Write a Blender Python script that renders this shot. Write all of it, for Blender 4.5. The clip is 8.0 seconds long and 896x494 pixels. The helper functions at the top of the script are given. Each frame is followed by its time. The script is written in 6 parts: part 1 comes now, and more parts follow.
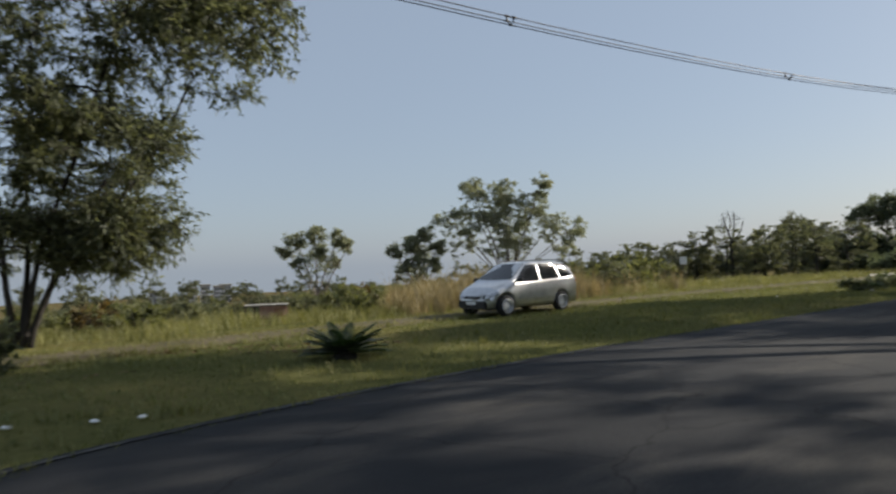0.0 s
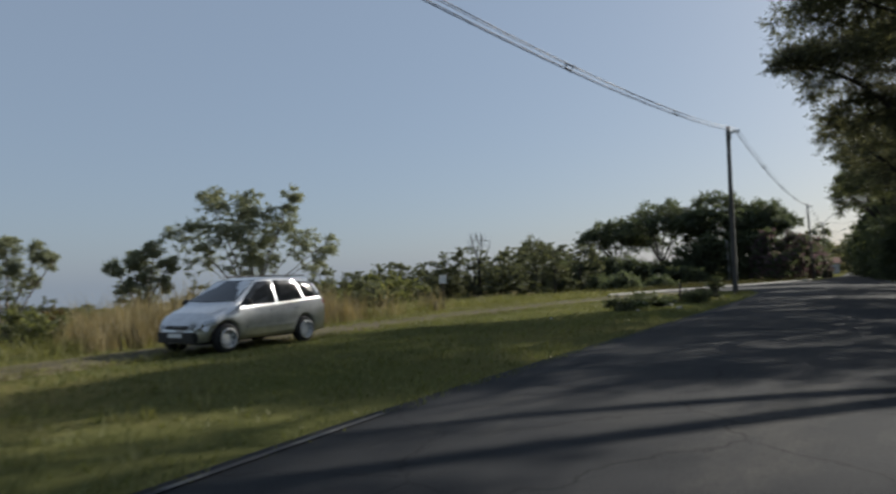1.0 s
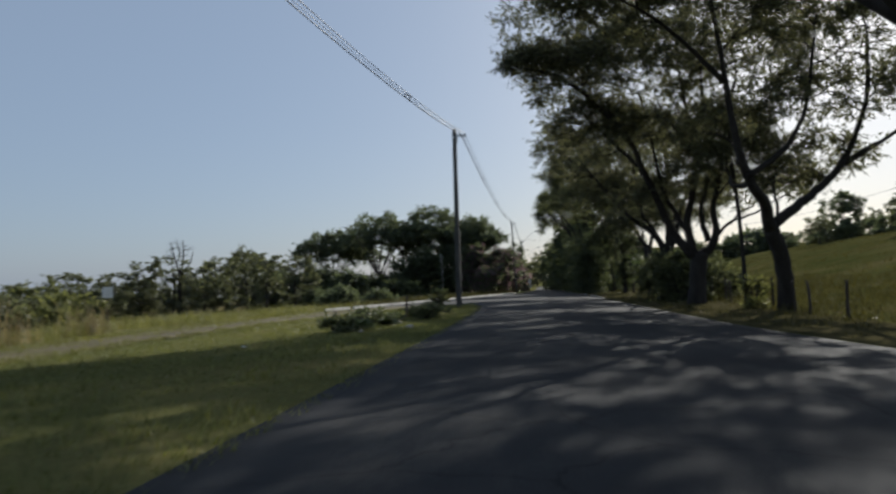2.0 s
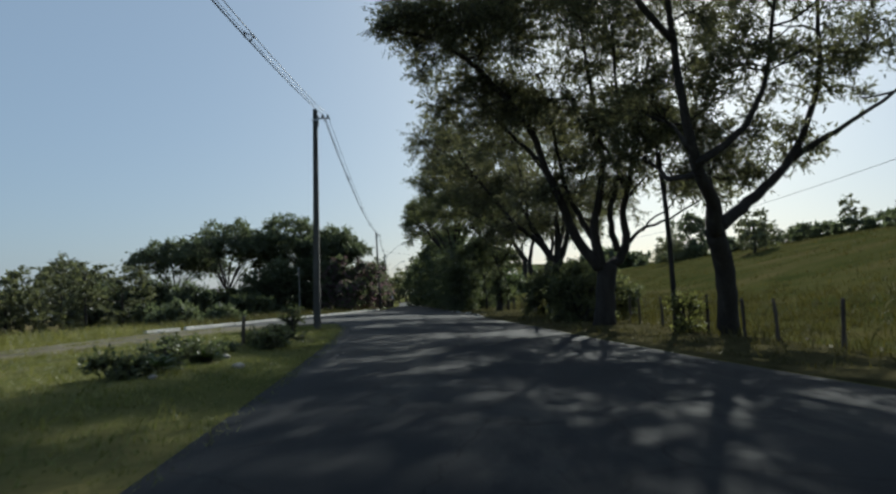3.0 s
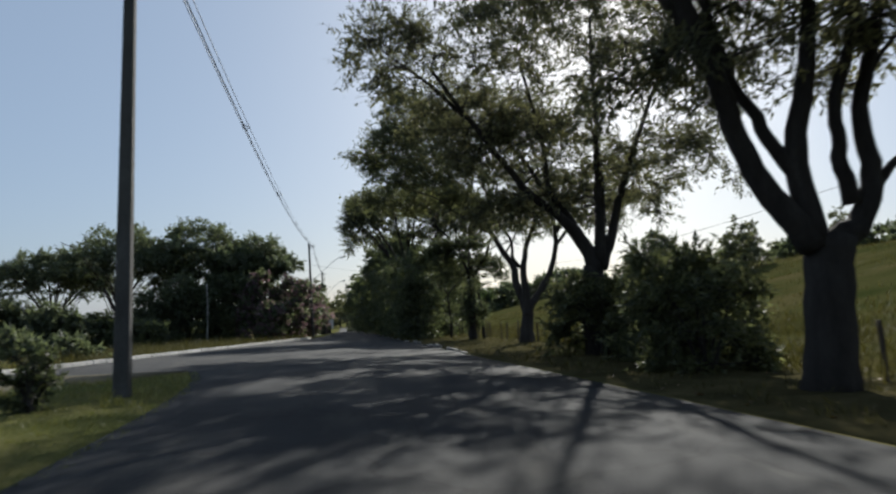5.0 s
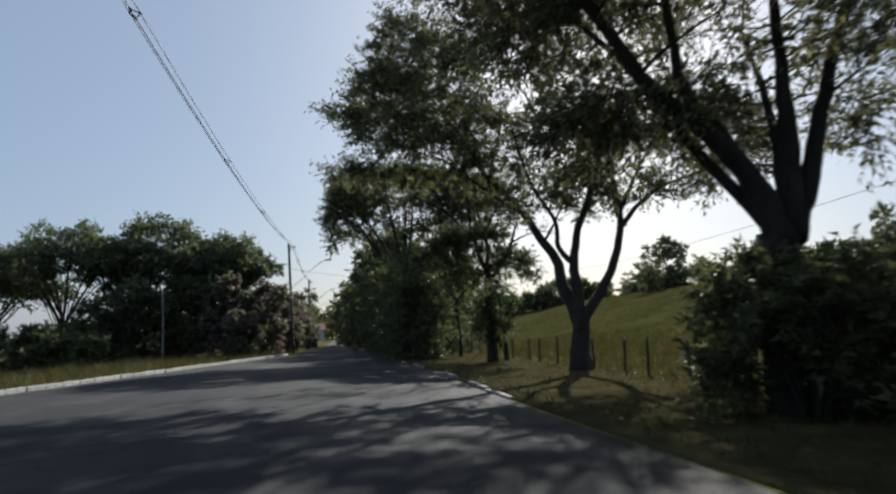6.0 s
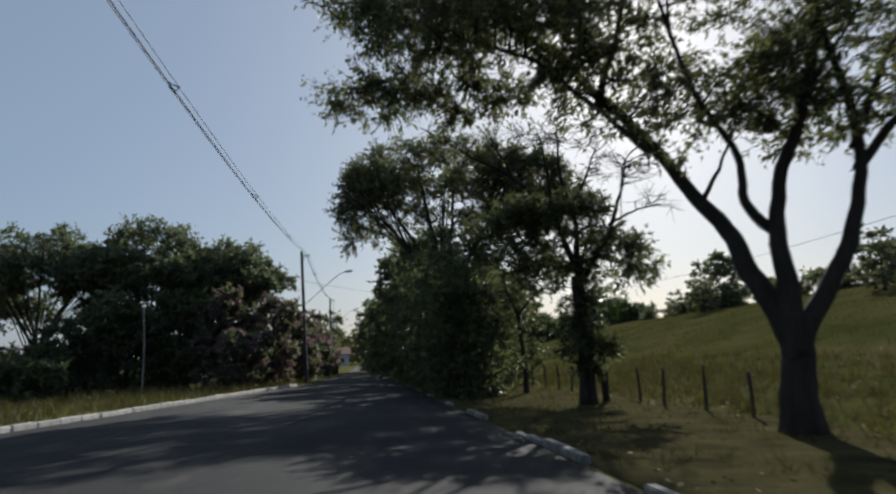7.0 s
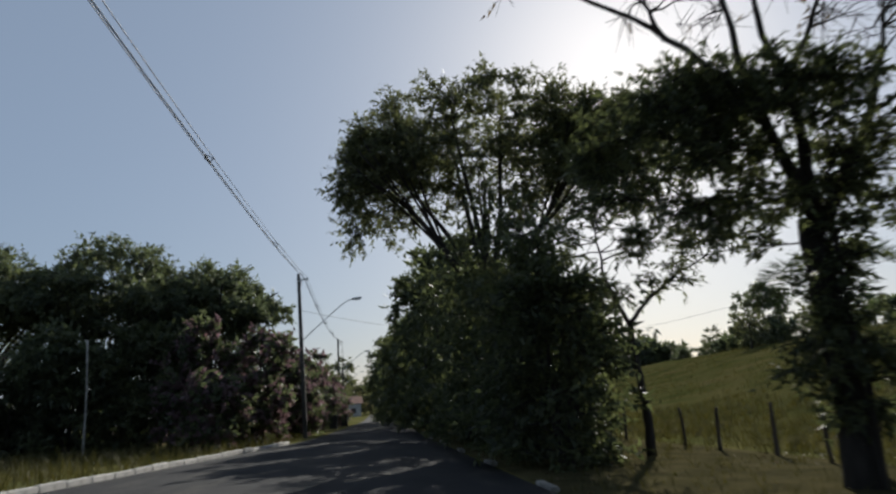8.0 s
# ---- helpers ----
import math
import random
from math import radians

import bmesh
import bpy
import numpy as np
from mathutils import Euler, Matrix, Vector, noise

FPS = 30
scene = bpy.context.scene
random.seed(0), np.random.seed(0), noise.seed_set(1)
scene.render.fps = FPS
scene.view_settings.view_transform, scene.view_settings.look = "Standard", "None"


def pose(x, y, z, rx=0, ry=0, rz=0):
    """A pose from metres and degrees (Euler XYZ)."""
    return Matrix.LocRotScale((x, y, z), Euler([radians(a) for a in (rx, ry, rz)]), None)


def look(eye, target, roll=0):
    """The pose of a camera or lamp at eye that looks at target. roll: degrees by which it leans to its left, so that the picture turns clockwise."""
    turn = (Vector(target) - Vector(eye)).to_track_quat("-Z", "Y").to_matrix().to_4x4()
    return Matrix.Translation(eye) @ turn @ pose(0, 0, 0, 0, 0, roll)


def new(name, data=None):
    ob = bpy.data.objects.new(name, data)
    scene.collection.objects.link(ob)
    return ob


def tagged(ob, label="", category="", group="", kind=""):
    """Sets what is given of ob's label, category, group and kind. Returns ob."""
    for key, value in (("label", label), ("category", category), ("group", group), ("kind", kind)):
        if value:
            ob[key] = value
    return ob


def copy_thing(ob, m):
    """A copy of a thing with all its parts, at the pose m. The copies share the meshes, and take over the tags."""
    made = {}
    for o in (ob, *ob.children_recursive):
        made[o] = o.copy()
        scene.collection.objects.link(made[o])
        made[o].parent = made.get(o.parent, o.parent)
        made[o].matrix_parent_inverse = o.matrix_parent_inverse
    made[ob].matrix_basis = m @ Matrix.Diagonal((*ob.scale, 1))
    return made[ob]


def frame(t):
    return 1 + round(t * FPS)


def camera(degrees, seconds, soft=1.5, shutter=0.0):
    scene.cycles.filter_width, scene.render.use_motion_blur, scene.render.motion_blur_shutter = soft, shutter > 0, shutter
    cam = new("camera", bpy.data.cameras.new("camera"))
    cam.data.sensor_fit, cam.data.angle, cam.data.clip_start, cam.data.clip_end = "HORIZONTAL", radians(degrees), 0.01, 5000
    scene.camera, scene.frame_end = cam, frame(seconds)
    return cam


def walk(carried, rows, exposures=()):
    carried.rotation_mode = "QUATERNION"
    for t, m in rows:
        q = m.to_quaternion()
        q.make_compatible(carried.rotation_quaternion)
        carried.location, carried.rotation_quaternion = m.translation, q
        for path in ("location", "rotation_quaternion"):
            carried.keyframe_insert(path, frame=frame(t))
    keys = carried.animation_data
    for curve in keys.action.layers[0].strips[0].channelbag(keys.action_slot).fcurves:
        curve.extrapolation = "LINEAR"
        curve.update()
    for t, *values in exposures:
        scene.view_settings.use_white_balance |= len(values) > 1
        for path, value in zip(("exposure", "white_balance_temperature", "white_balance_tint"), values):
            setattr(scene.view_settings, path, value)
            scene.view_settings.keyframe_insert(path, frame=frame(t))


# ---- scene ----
cam = camera(65.3, 8.0, soft=2.4, shutter=0.25)
PATH = [
    (0, (-0.559, 2.044, 1.422), (-2.16, 3.24, 1.472), -1.9),
    (0.5, (-2.131, 3.338, 1.326), (-3.509, 4.786, 1.393), -1.7),
    (1, (-3.872, 5.72, 1.304), (-4.963, 7.394, 1.391), -1.7),
    (1.5, (-4.876, 7.832, 1.214), (-5.615, 9.687, 1.313), -1.5),
    (2, (-5.797, 10.919, 1.21), (-6.151, 12.885, 1.314), -1.6),
    (3.5, (-7.02, 20.633, 1.24), (-6.905, 22.623, 1.399), -1.3),
    (4, (-7.178, 24.646, 1.225), (-7.008, 26.631, 1.407), -1.6),
    (4.5, (-7.182, 28.272, 1.159), (-6.991, 30.254, 1.354), -1.6),
    (6, (-6.714, 43.189, 1.364), (-6.496, 45.163, 1.598), -1.5),
    (6.5, (-6.775, 48.196, 1.42), (-6.584, 50.169, 1.688), -1.2),
    (7, (-6.808, 53.694, 1.42), (-6.665, 55.666, 1.723), -1.5),
    (7.5, (-7.049, 58.825, 1.301), (-6.922, 60.794, 1.625), -2.2),
    (8, (-7.353, 64.13, 1.249), (-7.237, 66.078, 1.684), -2.7),
]
EXPOSURES = [(0, 0.62, 6700, 10), (1, 0.30, 6330, 9), (2, 0.30, 6150, 9), (3.5, 0.30, 5850, -1), (4.5, 0.44, 6080, 5), (6, 0.43, 6080, 9), (6.5, 0.2, 6060, 8), (8, 0.17, 6230, 9)]
walk(cam, [(t, look(eye, target, roll)) for t, eye, target, roll in PATH], EXPOSURES)

# ---- light: low sun ahead and to the right of the road, clear hazy sky ----
SUN_AZ, SUN_EL = 19.5, 26.8
world = bpy.data.worlds.new("world")
scene.world = world
world.use_nodes = True
sky = world.node_tree.nodes.new("ShaderNodeTexSky")
sky.sky_type, sky.sun_disc = "NISHITA", False
sky.sun_elevation, sky.sun_rotation = radians(SUN_EL), radians(SUN_AZ)
sky.air_density, sky.dust_density, sky.ozone_density = 1.0, 1.5, 2.2
backdrop_light = world.node_tree.nodes["Background"]
backdrop_light.inputs["Strength"].default_value = 0.069
haze = world.node_tree.nodes.new("ShaderNodeMix")  # thin haze evens the clear sky out
haze.data_type = "RGBA"
haze.inputs[0].default_value, haze.inputs[7].default_value = 0.6, (3.95, 4.8, 6.05, 1)
world.node_tree.links.new(sky.outputs[0], haze.inputs[6])
world.node_tree.links.new(haze.outputs[2], backdrop_light.inputs[0])
sun_data = bpy.data.lights.new("sun", "SUN")
sun_data.energy, sun_data.angle, sun_data.color = 5.0, radians(0.6), (1.0, 0.93, 0.82)
sun = new("sun", sun_data)
sun_way = Vector((math.sin(radians(SUN_AZ)) * math.cos(radians(SUN_EL)), math.cos(radians(SUN_AZ)) * math.cos(radians(SUN_EL)), math.sin(radians(SUN_EL))))
sun.matrix_world = look(sun_way * 200, (0, 0, 0))


# ---- materials ----
def nodes_of(name):
    m = bpy.data.materials.new(name)
    m.use_nodes = True
    return m, m.node_tree.nodes, m.node_tree.links, m.node_tree.nodes["Principled BSDF"]


def noise_node(nt, links, scale, detail=5.0, rough=0.6, stretch=None):
    tex = nt.new("ShaderNodeTexNoise")
    tex.inputs["Scale"].default_value, tex.inputs["Detail"].default_value, tex.inputs["Roughness"].default_value = scale, detail, rough
    co = nt.new("ShaderNodeTexCoord")
    out = co.outputs["Object"]
    if stretch:
        mp = nt.new("ShaderNodeMapping")
        mp.inputs["Scale"].default_value = stretch
        links.new(out, mp.inputs["Vector"])
        out = mp.outputs["Vector"]
    links.new(out, tex.inputs["Vector"])
    return tex


def ramp_node(nt, links, source, stops):
    r = nt.new("ShaderNodeValToRGB")
    el = r.color_ramp.elements
    while len(el) < len(stops):
        el.new(0.5)
    for e, (at, col) in zip(el, stops):
        e.position, e.color = at, (*col, 1)
    links.new(source, r.inputs[0])
    return r


def mix_node(nt, links, kind, fac, a, b):
    m = nt.new("ShaderNodeMix")
    m.data_type, m.blend_type = "RGBA", kind
    for slot, v in ((0, fac), (6, a), (7, b)):
        if isinstance(v, bpy.types.NodeSocket):
            links.new(v, m.inputs[slot])
        else:
            m.inputs[slot].default_value = v if slot == 0 else (*v, 1)
    return m.outputs[2]


def surface(name, stops, scale, fine=None, rough=0.8, bump=0.3, bump_scale=None, metal=0.0, stretch=None, vary=0.0, spec=0.3):
    """Colour by noise over a ramp, a finer grain multiplied in, relief from the grain, and a little change from piece to piece."""
    m, nt, links, p = nodes_of(name)
    big = noise_node(nt, links, scale, stretch=stretch)
    col = ramp_node(nt, links, big.outputs[0], stops).outputs[0]
    grain = noise_node(nt, links, fine or scale * 12, 6, 0.7, stretch)
    grains = ramp_node(nt, links, grain.outputs[0], [(0.25, (0.6, 0.6, 0.6)), (0.75, (1.25, 1.25, 1.25))]).outputs[0]
    col = mix_node(nt, links, "MULTIPLY", 0.8, col, grains)
    if vary:
        info = nt.new("ShaderNodeObjectInfo")
        tone = ramp_node(nt, links, info.outputs["Random"], [(0, (1 - vary,) * 3), (1, (1 + vary,) * 3)]).outputs[0]
        col = mix_node(nt, links, "MULTIPLY", 1.0, col, tone)
    links.new(col, p.inputs["Base Color"])
    p.inputs["Roughness"].default_value, p.inputs["Metallic"].default_value = rough, metal
    p.inputs["Specular IOR Level"].default_value = spec
    if bump:
        b = nt.new("ShaderNodeBump")
        b.inputs["Strength"].default_value, b.inputs["Distance"].default_value = bump, 0.02
        rel = noise_node(nt, links, bump_scale or scale * 20, 8, 0.7, stretch)
        links.new(rel.outputs[0], b.inputs["Height"])
        links.new(b.outputs[0], p.inputs["Normal"])
    return m


def leaf_material(name, dark, light, through_light, glow=0.45, rough=0.55):
    """Thin leaves: each one has its own tone, and light passes through it."""
    m, nt, links, p = nodes_of(name)
    geo = nt.new("ShaderNodeNewGeometry")
    col = ramp_node(nt, links, geo.outputs["Random Per Island"], [(0, dark), (0.7, light), (1, tuple(c * 1.3 for c in light))]).outputs[0]
    patch = noise_node(nt, links, 0.5, 3)
    tone = ramp_node(nt, links, patch.outputs[0], [(0.3, (0.7, 0.75, 0.8)), (0.7, (1.2, 1.15, 0.95))]).outputs[0]
    col = mix_node(nt, links, "MULTIPLY", 0.7, col, tone)
    links.new(col, p.inputs["Base Color"])
    p.inputs["Roughness"].default_value, p.inputs["Specular IOR Level"].default_value = rough, 0.22
    tr = nt.new("ShaderNodeBsdfTranslucent")
    links.new(mix_node(nt, links, "MULTIPLY", 1.0, col, through_light), tr.inputs[0])
    mx = nt.new("ShaderNodeMixShader")
    mx.inputs[0].default_value = glow
    links.new(p.outputs[0], mx.inputs[1])
    links.new(tr.outputs[0], mx.inputs[2])
    links.new(mx.outputs[0], nt["Material Output"].inputs["Surface"])
    return m


def plain(name, col, rough=0.5, metal=0.0, spec=0.5, coat=0.0):
    m, nt, links, p = nodes_of(name)
    wear = noise_node(nt, links, 9, 5)
    links.new(ramp_node(nt, links, wear.outputs[0], [(0.3, tuple(c * 0.85 for c in col)), (0.7, tuple(min(1, c * 1.1) for c in col))]).outputs[0], p.inputs["Base Color"])
    p.inputs["Roughness"].default_value, p.inputs["Metallic"].default_value = rough, metal
    p.inputs["Specular IOR Level"].default_value, p.inputs["Coat Weight"].default_value = spec, coat
    return m


def asphalt_material():
    """Old asphalt: tar patches, pale dust drifts, cracks and coarse stone grain."""
    m, nt, links, p = nodes_of("asphalt")
    big = noise_node(nt, links, 0.22, 5, 0.6)
    col = ramp_node(nt, links, big.outputs[0], [(0.3, (0.020, 0.021, 0.023)), (0.55, (0.029, 0.030, 0.032)), (0.75, (0.050, 0.048, 0.045))]).outputs[0]
    drift = noise_node(nt, links, 0.9, 6, 0.65, (1, 0.3, 1))
    dust = ramp_node(nt, links, drift.outputs[0], [(0.52, (0, 0, 0)), (0.72, (0.5, 0.5, 0.5))]).outputs[0]
    col = mix_node(nt, links, "MIX", dust, col, (0.105, 0.095, 0.08))
    stone = noise_node(nt, links, 60, 3, 0.8)
    col = mix_node(nt, links, "MULTIPLY", 0.7, col, ramp_node(nt, links, stone.outputs[0], [(0.3, (0.55, 0.55, 0.55)), (0.7, (1.35, 1.35, 1.35))]).outputs[0])
    crack = nt.new("ShaderNodeTexVoronoi")
    crack.feature = "DISTANCE_TO_EDGE"
    crack.inputs["Scale"].default_value = 0.45
    warp = noise_node(nt, links, 1.4, 4)
    co = nt.new("ShaderNodeTexCoord")
    links.new(mix_node(nt, links, "ADD", 0.6, co.outputs["Object"], warp.outputs[1]), crack.inputs["Vector"])
    lines = ramp_node(nt, links, crack.outputs["Distance"], [(0.0, (0.35, 0.35, 0.35)), (0.012, (1, 1, 1))]).outputs[0]
    col = mix_node(nt, links, "MULTIPLY", 0.7, col, lines)
    links.new(col, p.inputs["Base Color"])
    p.inputs["Roughness"].default_value, p.inputs["Specular IOR Level"].default_value = 0.9, 0.12
    b = nt.new("ShaderNodeBump")
    b.inputs["Strength"].default_value, b.inputs["Distance"].default_value = 0.5, 0.012
    links.new(stone.outputs[0], b.inputs["Height"])
    links.new(b.outputs[0], p.inputs["Normal"])
    return m


def meadow_material():
    """Grassland: yellow-green turf round the road, drier straw and bare earth down the valley, olive pasture up the hill."""
    m, nt, links, p = nodes_of("meadow_soil")
    big = noise_node(nt, links, 0.17, 5, 0.6)
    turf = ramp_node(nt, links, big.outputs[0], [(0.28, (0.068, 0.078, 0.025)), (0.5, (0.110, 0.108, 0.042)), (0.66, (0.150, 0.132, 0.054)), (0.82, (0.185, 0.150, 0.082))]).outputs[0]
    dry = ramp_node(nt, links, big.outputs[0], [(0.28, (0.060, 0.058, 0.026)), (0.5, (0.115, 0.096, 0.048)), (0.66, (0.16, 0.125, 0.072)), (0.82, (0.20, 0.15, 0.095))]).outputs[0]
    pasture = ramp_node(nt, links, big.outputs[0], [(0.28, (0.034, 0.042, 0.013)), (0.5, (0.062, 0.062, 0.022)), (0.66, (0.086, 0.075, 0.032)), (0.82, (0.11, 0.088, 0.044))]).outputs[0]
    at = nt.new("ShaderNodeSeparateXYZ")
    co = nt.new("ShaderNodeTexCoord")
    wander = noise_node(nt, links, 0.35, 4)
    links.new(mix_node(nt, links, "ADD", 1.0, co.outputs["Object"], mix_node(nt, links, "MULTIPLY", 1.0, wander.outputs[1], (3.0, 3.0, 0.0))), at.inputs[0])
    masks = []
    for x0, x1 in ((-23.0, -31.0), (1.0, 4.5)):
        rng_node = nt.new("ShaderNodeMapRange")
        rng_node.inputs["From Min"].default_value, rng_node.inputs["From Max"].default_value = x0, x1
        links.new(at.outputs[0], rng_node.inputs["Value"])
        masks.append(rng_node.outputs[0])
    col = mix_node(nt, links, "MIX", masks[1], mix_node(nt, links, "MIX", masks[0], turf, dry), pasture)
    grain = noise_node(nt, links, 7, 6, 0.7)
    col = mix_node(nt, links, "MULTIPLY", 0.8, col, ramp_node(nt, links, grain.outputs[0], [(0.25, (0.6, 0.6, 0.6)), (0.75, (1.25, 1.25, 1.25))]).outputs[0])
    links.new(col, p.inputs["Base Color"])
    p.inputs["Roughness"].default_value, p.inputs["Specular IOR Level"].default_value = 1.0, 0.0
    b = nt.new("ShaderNodeBump")
    b.inputs["Strength"].default_value, b.inputs["Distance"].default_value = 0.5, 0.02
    links.new(noise_node(nt, links, 12, 8, 0.7).outputs[0], b.inputs["Height"])
    links.new(b.outputs[0], p.inputs["Normal"])
    return m


ASPHALT = asphalt_material()
SIDE_ASPHALT = surface("dusty_track", [(0.3, (0.075, 0.066, 0.038)), (0.55, (0.115, 0.098, 0.062)), (0.8, (0.17, 0.14, 0.095))], 0.9, 14, 0.95, 0.4, spec=0.1)
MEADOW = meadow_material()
# Brown leafy earth; canopy shade is put into its dark tone too.
VERGE_SOIL = surface("leafy_shaded_verge_soil", [(0.3, (0.040, 0.038, 0.020)), (0.55, (0.072, 0.064, 0.032)), (0.8, (0.11, 0.092, 0.050))], 1.2, 16, 1.0, 0.8, 25, spec=0.0)
LINE_PAINT = surface("worn_line_paint", [(0.5, (0.034, 0.034, 0.036)), (0.66, (0.12, 0.12, 0.115)), (0.85, (0.30, 0.30, 0.28))], 1.3, 50, 0.8, 0.2)
KERB_PAINT = surface("whitewashed_kerb", [(0.25, (0.33, 0.31, 0.28)), (0.5, (0.62, 0.60, 0.56)), (0.8, (0.75, 0.73, 0.69))], 3, 40, 0.85, 0.4, vary=0.12)
KERB_WORN = surface("weathered_kerb", [(0.3, (0.10, 0.095, 0.085)), (0.52, (0.22, 0.21, 0.19)), (0.75, (0.42, 0.40, 0.37))], 3, 40, 0.9, 0.5, vary=0.25)
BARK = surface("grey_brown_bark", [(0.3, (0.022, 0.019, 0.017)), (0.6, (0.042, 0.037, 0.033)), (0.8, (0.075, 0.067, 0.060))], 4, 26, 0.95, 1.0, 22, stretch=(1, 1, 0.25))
PALE_BARK = surface("pale_eucalyptus_bark", [(0.3, (0.11, 0.09, 0.07)), (0.6, (0.21, 0.18, 0.145)), (0.8, (0.32, 0.285, 0.24))], 3, 20, 0.85, 0.5, stretch=(1, 1, 0.2))
CONCRETE = surface("pole_concrete", [(0.3, (0.055, 0.054, 0.053)), (0.6, (0.095, 0.094, 0.09)), (0.8, (0.15, 0.147, 0.14))], 2.2, 40, 0.9, 0.4, stretch=(1, 1, 0.4))
POST_WOOD = surface("grey_fence_wood", [(0.3, (0.045, 0.037, 0.030)), (0.7, (0.11, 0.092, 0.075))], 6, 40, 0.95, 0.8, stretch=(1, 1, 0.15), vary=0.2)
GALVANISED = plain("galvanised_steel", (0.42, 0.43, 0.44), 0.45, 0.8)
RUSTY_WIRE = plain("rusty_fence_wire", (0.05, 0.036, 0.028), 0.95, 0.0, 0.05)
CABLE = plain("black_cable", (0.018, 0.018, 0.02), 0.6)
DARK_PLASTIC = plain("dark_plastic", (0.02, 0.021, 0.023), 0.45)
SIGN_WHITE = plain("sign_white", (0.72, 0.73, 0.74), 0.45)
STONE = surface("pale_field_stone", [(0.3, (0.22, 0.20, 0.17)), (0.7, (0.42, 0.39, 0.34))], 4, 30, 0.9, 0.7, vary=0.15)
LITTER = plain("white_litter", (0.75, 0.75, 0.73), 0.6)
LEAF_ROAD = leaf_material("roadside_tree_leaf", (0.056, 0.062, 0.044), (0.118, 0.122, 0.082), (1.5, 1.45, 1.0), 0.48)
LEAF_FEATHER = leaf_material("feathery_leaf", (0.054, 0.064, 0.042), (0.115, 0.124, 0.078), (1.5, 1.5, 0.95), 0.48)
LEAF_OLIVE = leaf_material("sunlit_olive_leaf", (0.078, 0.088, 0.046), (0.150, 0.156, 0.085), (1.5, 1.5, 0.8), 0.50)
LEAF_DRY = leaf_material("dry_season_leaf", (0.050, 0.040, 0.020), (0.115, 0.092, 0.040), (1.5, 1.2, 0.6), 0.40)
LEAF_HEDGE = leaf_material("dense_shrub_leaf", (0.046, 0.056, 0.038), (0.092, 0.104, 0.066), (1.4, 1.45, 0.9), 0.44)
LEAF_ACACIA = leaf_material("acacia_leaf", (0.054, 0.064, 0.050), (0.104, 0.120, 0.084), (1.5, 1.55, 1.0), 0.46)
LEAF_EUCALYPT = leaf_material("eucalyptus_leaf", (0.14, 0.152, 0.115), (0.26, 0.272, 0.195), (1.35, 1.35, 0.95), 0.48)
LEAF_FAR = leaf_material("wood_edge_leaf", (0.062, 0.068, 0.052), (0.122, 0.130, 0.092), (1.4, 1.4, 0.8), 0.44)
BLOSSOM = leaf_material("purple_bougainvillea_bract", (0.105, 0.082, 0.088), (0.19, 0.14, 0.155), (1.2, 1.0, 1.05), 0.45)
CYCAD_LEAF = leaf_material("cycad_leaf", (0.018, 0.035, 0.012), (0.045, 0.070, 0.022), (1.3, 1.5, 0.5), 0.20, 0.35)
GRASS_LEAF = leaf_material("short_grass_blade", (0.088, 0.103, 0.036), (0.172, 0.178, 0.078), (1.3, 1.3, 0.7), 0.34)
REED_LEAF = leaf_material("tall_dry_grass_blade", (0.145, 0.120, 0.068), (0.30, 0.252, 0.150), (1.2, 1.1, 0.8), 0.34, 0.6)
WEED_LEAF = leaf_material("yellow_green_weed_blade", (0.102, 0.109, 0.040), (0.203, 0.196, 0.090), (1.3, 1.3, 0.7), 0.36)
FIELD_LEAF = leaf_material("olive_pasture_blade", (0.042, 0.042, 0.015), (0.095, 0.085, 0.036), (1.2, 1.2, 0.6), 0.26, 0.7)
LITTER_LEAF = leaf_material("fallen_leaf", (0.06, 0.040, 0.022), (0.15, 0.10, 0.055), (1.1, 1.0, 0.8), 0.15, 0.7)


# ---- building helpers ----
def mesh_of(name, verts, faces, material, smooth=False):
    me = bpy.data.meshes.new(name)
    if isinstance(verts, np.ndarray):
        f = np.asarray(faces, dtype=np.int32)
        me.vertices.add(len(verts))
        me.vertices.foreach_set("co", np.ascontiguousarray(verts, dtype=np.float32).ravel())
        me.loops.add(f.size)
        me.loops.foreach_set("vertex_index", f.ravel())
        me.polygons.add(len(f))
        me.polygons.foreach_set("loop_start", np.arange(0, f.size, f.shape[1], dtype=np.int32))
        me.update(calc_edges=True)
    else:
        me.from_pydata([tuple(v) for v in verts], [], faces)
    if smooth:
        me.polygons.foreach_set("use_smooth", [True] * len(me.polygons))
    me.materials.append(material)
    return me


def thing(name, at, label, category, group="", kind=""):
    ob = new(name)
    ob.empty_display_size = 0.2
    ob.matrix_world = at if isinstance(at, Matrix) else Matrix.Translation(at)
    return tagged(ob, label, category, group, kind)


def child(name, me, parent, label="", at=None):
    ob = new(name, me)
    ob.parent = parent
    if at is not None:
        ob.matrix_basis = at
    return tagged(ob, label) if label else ob


def part(name, bm, material, parent, label="", smooth=False):
    me = bpy.data.meshes.new(name)
    bm.to_mesh(me)
    bm.free()
    if smooth:
        me.polygons.foreach_set("use_smooth", [True] * len(me.polygons))
    me.materials.append(material)
    return child(name, me, parent, label)


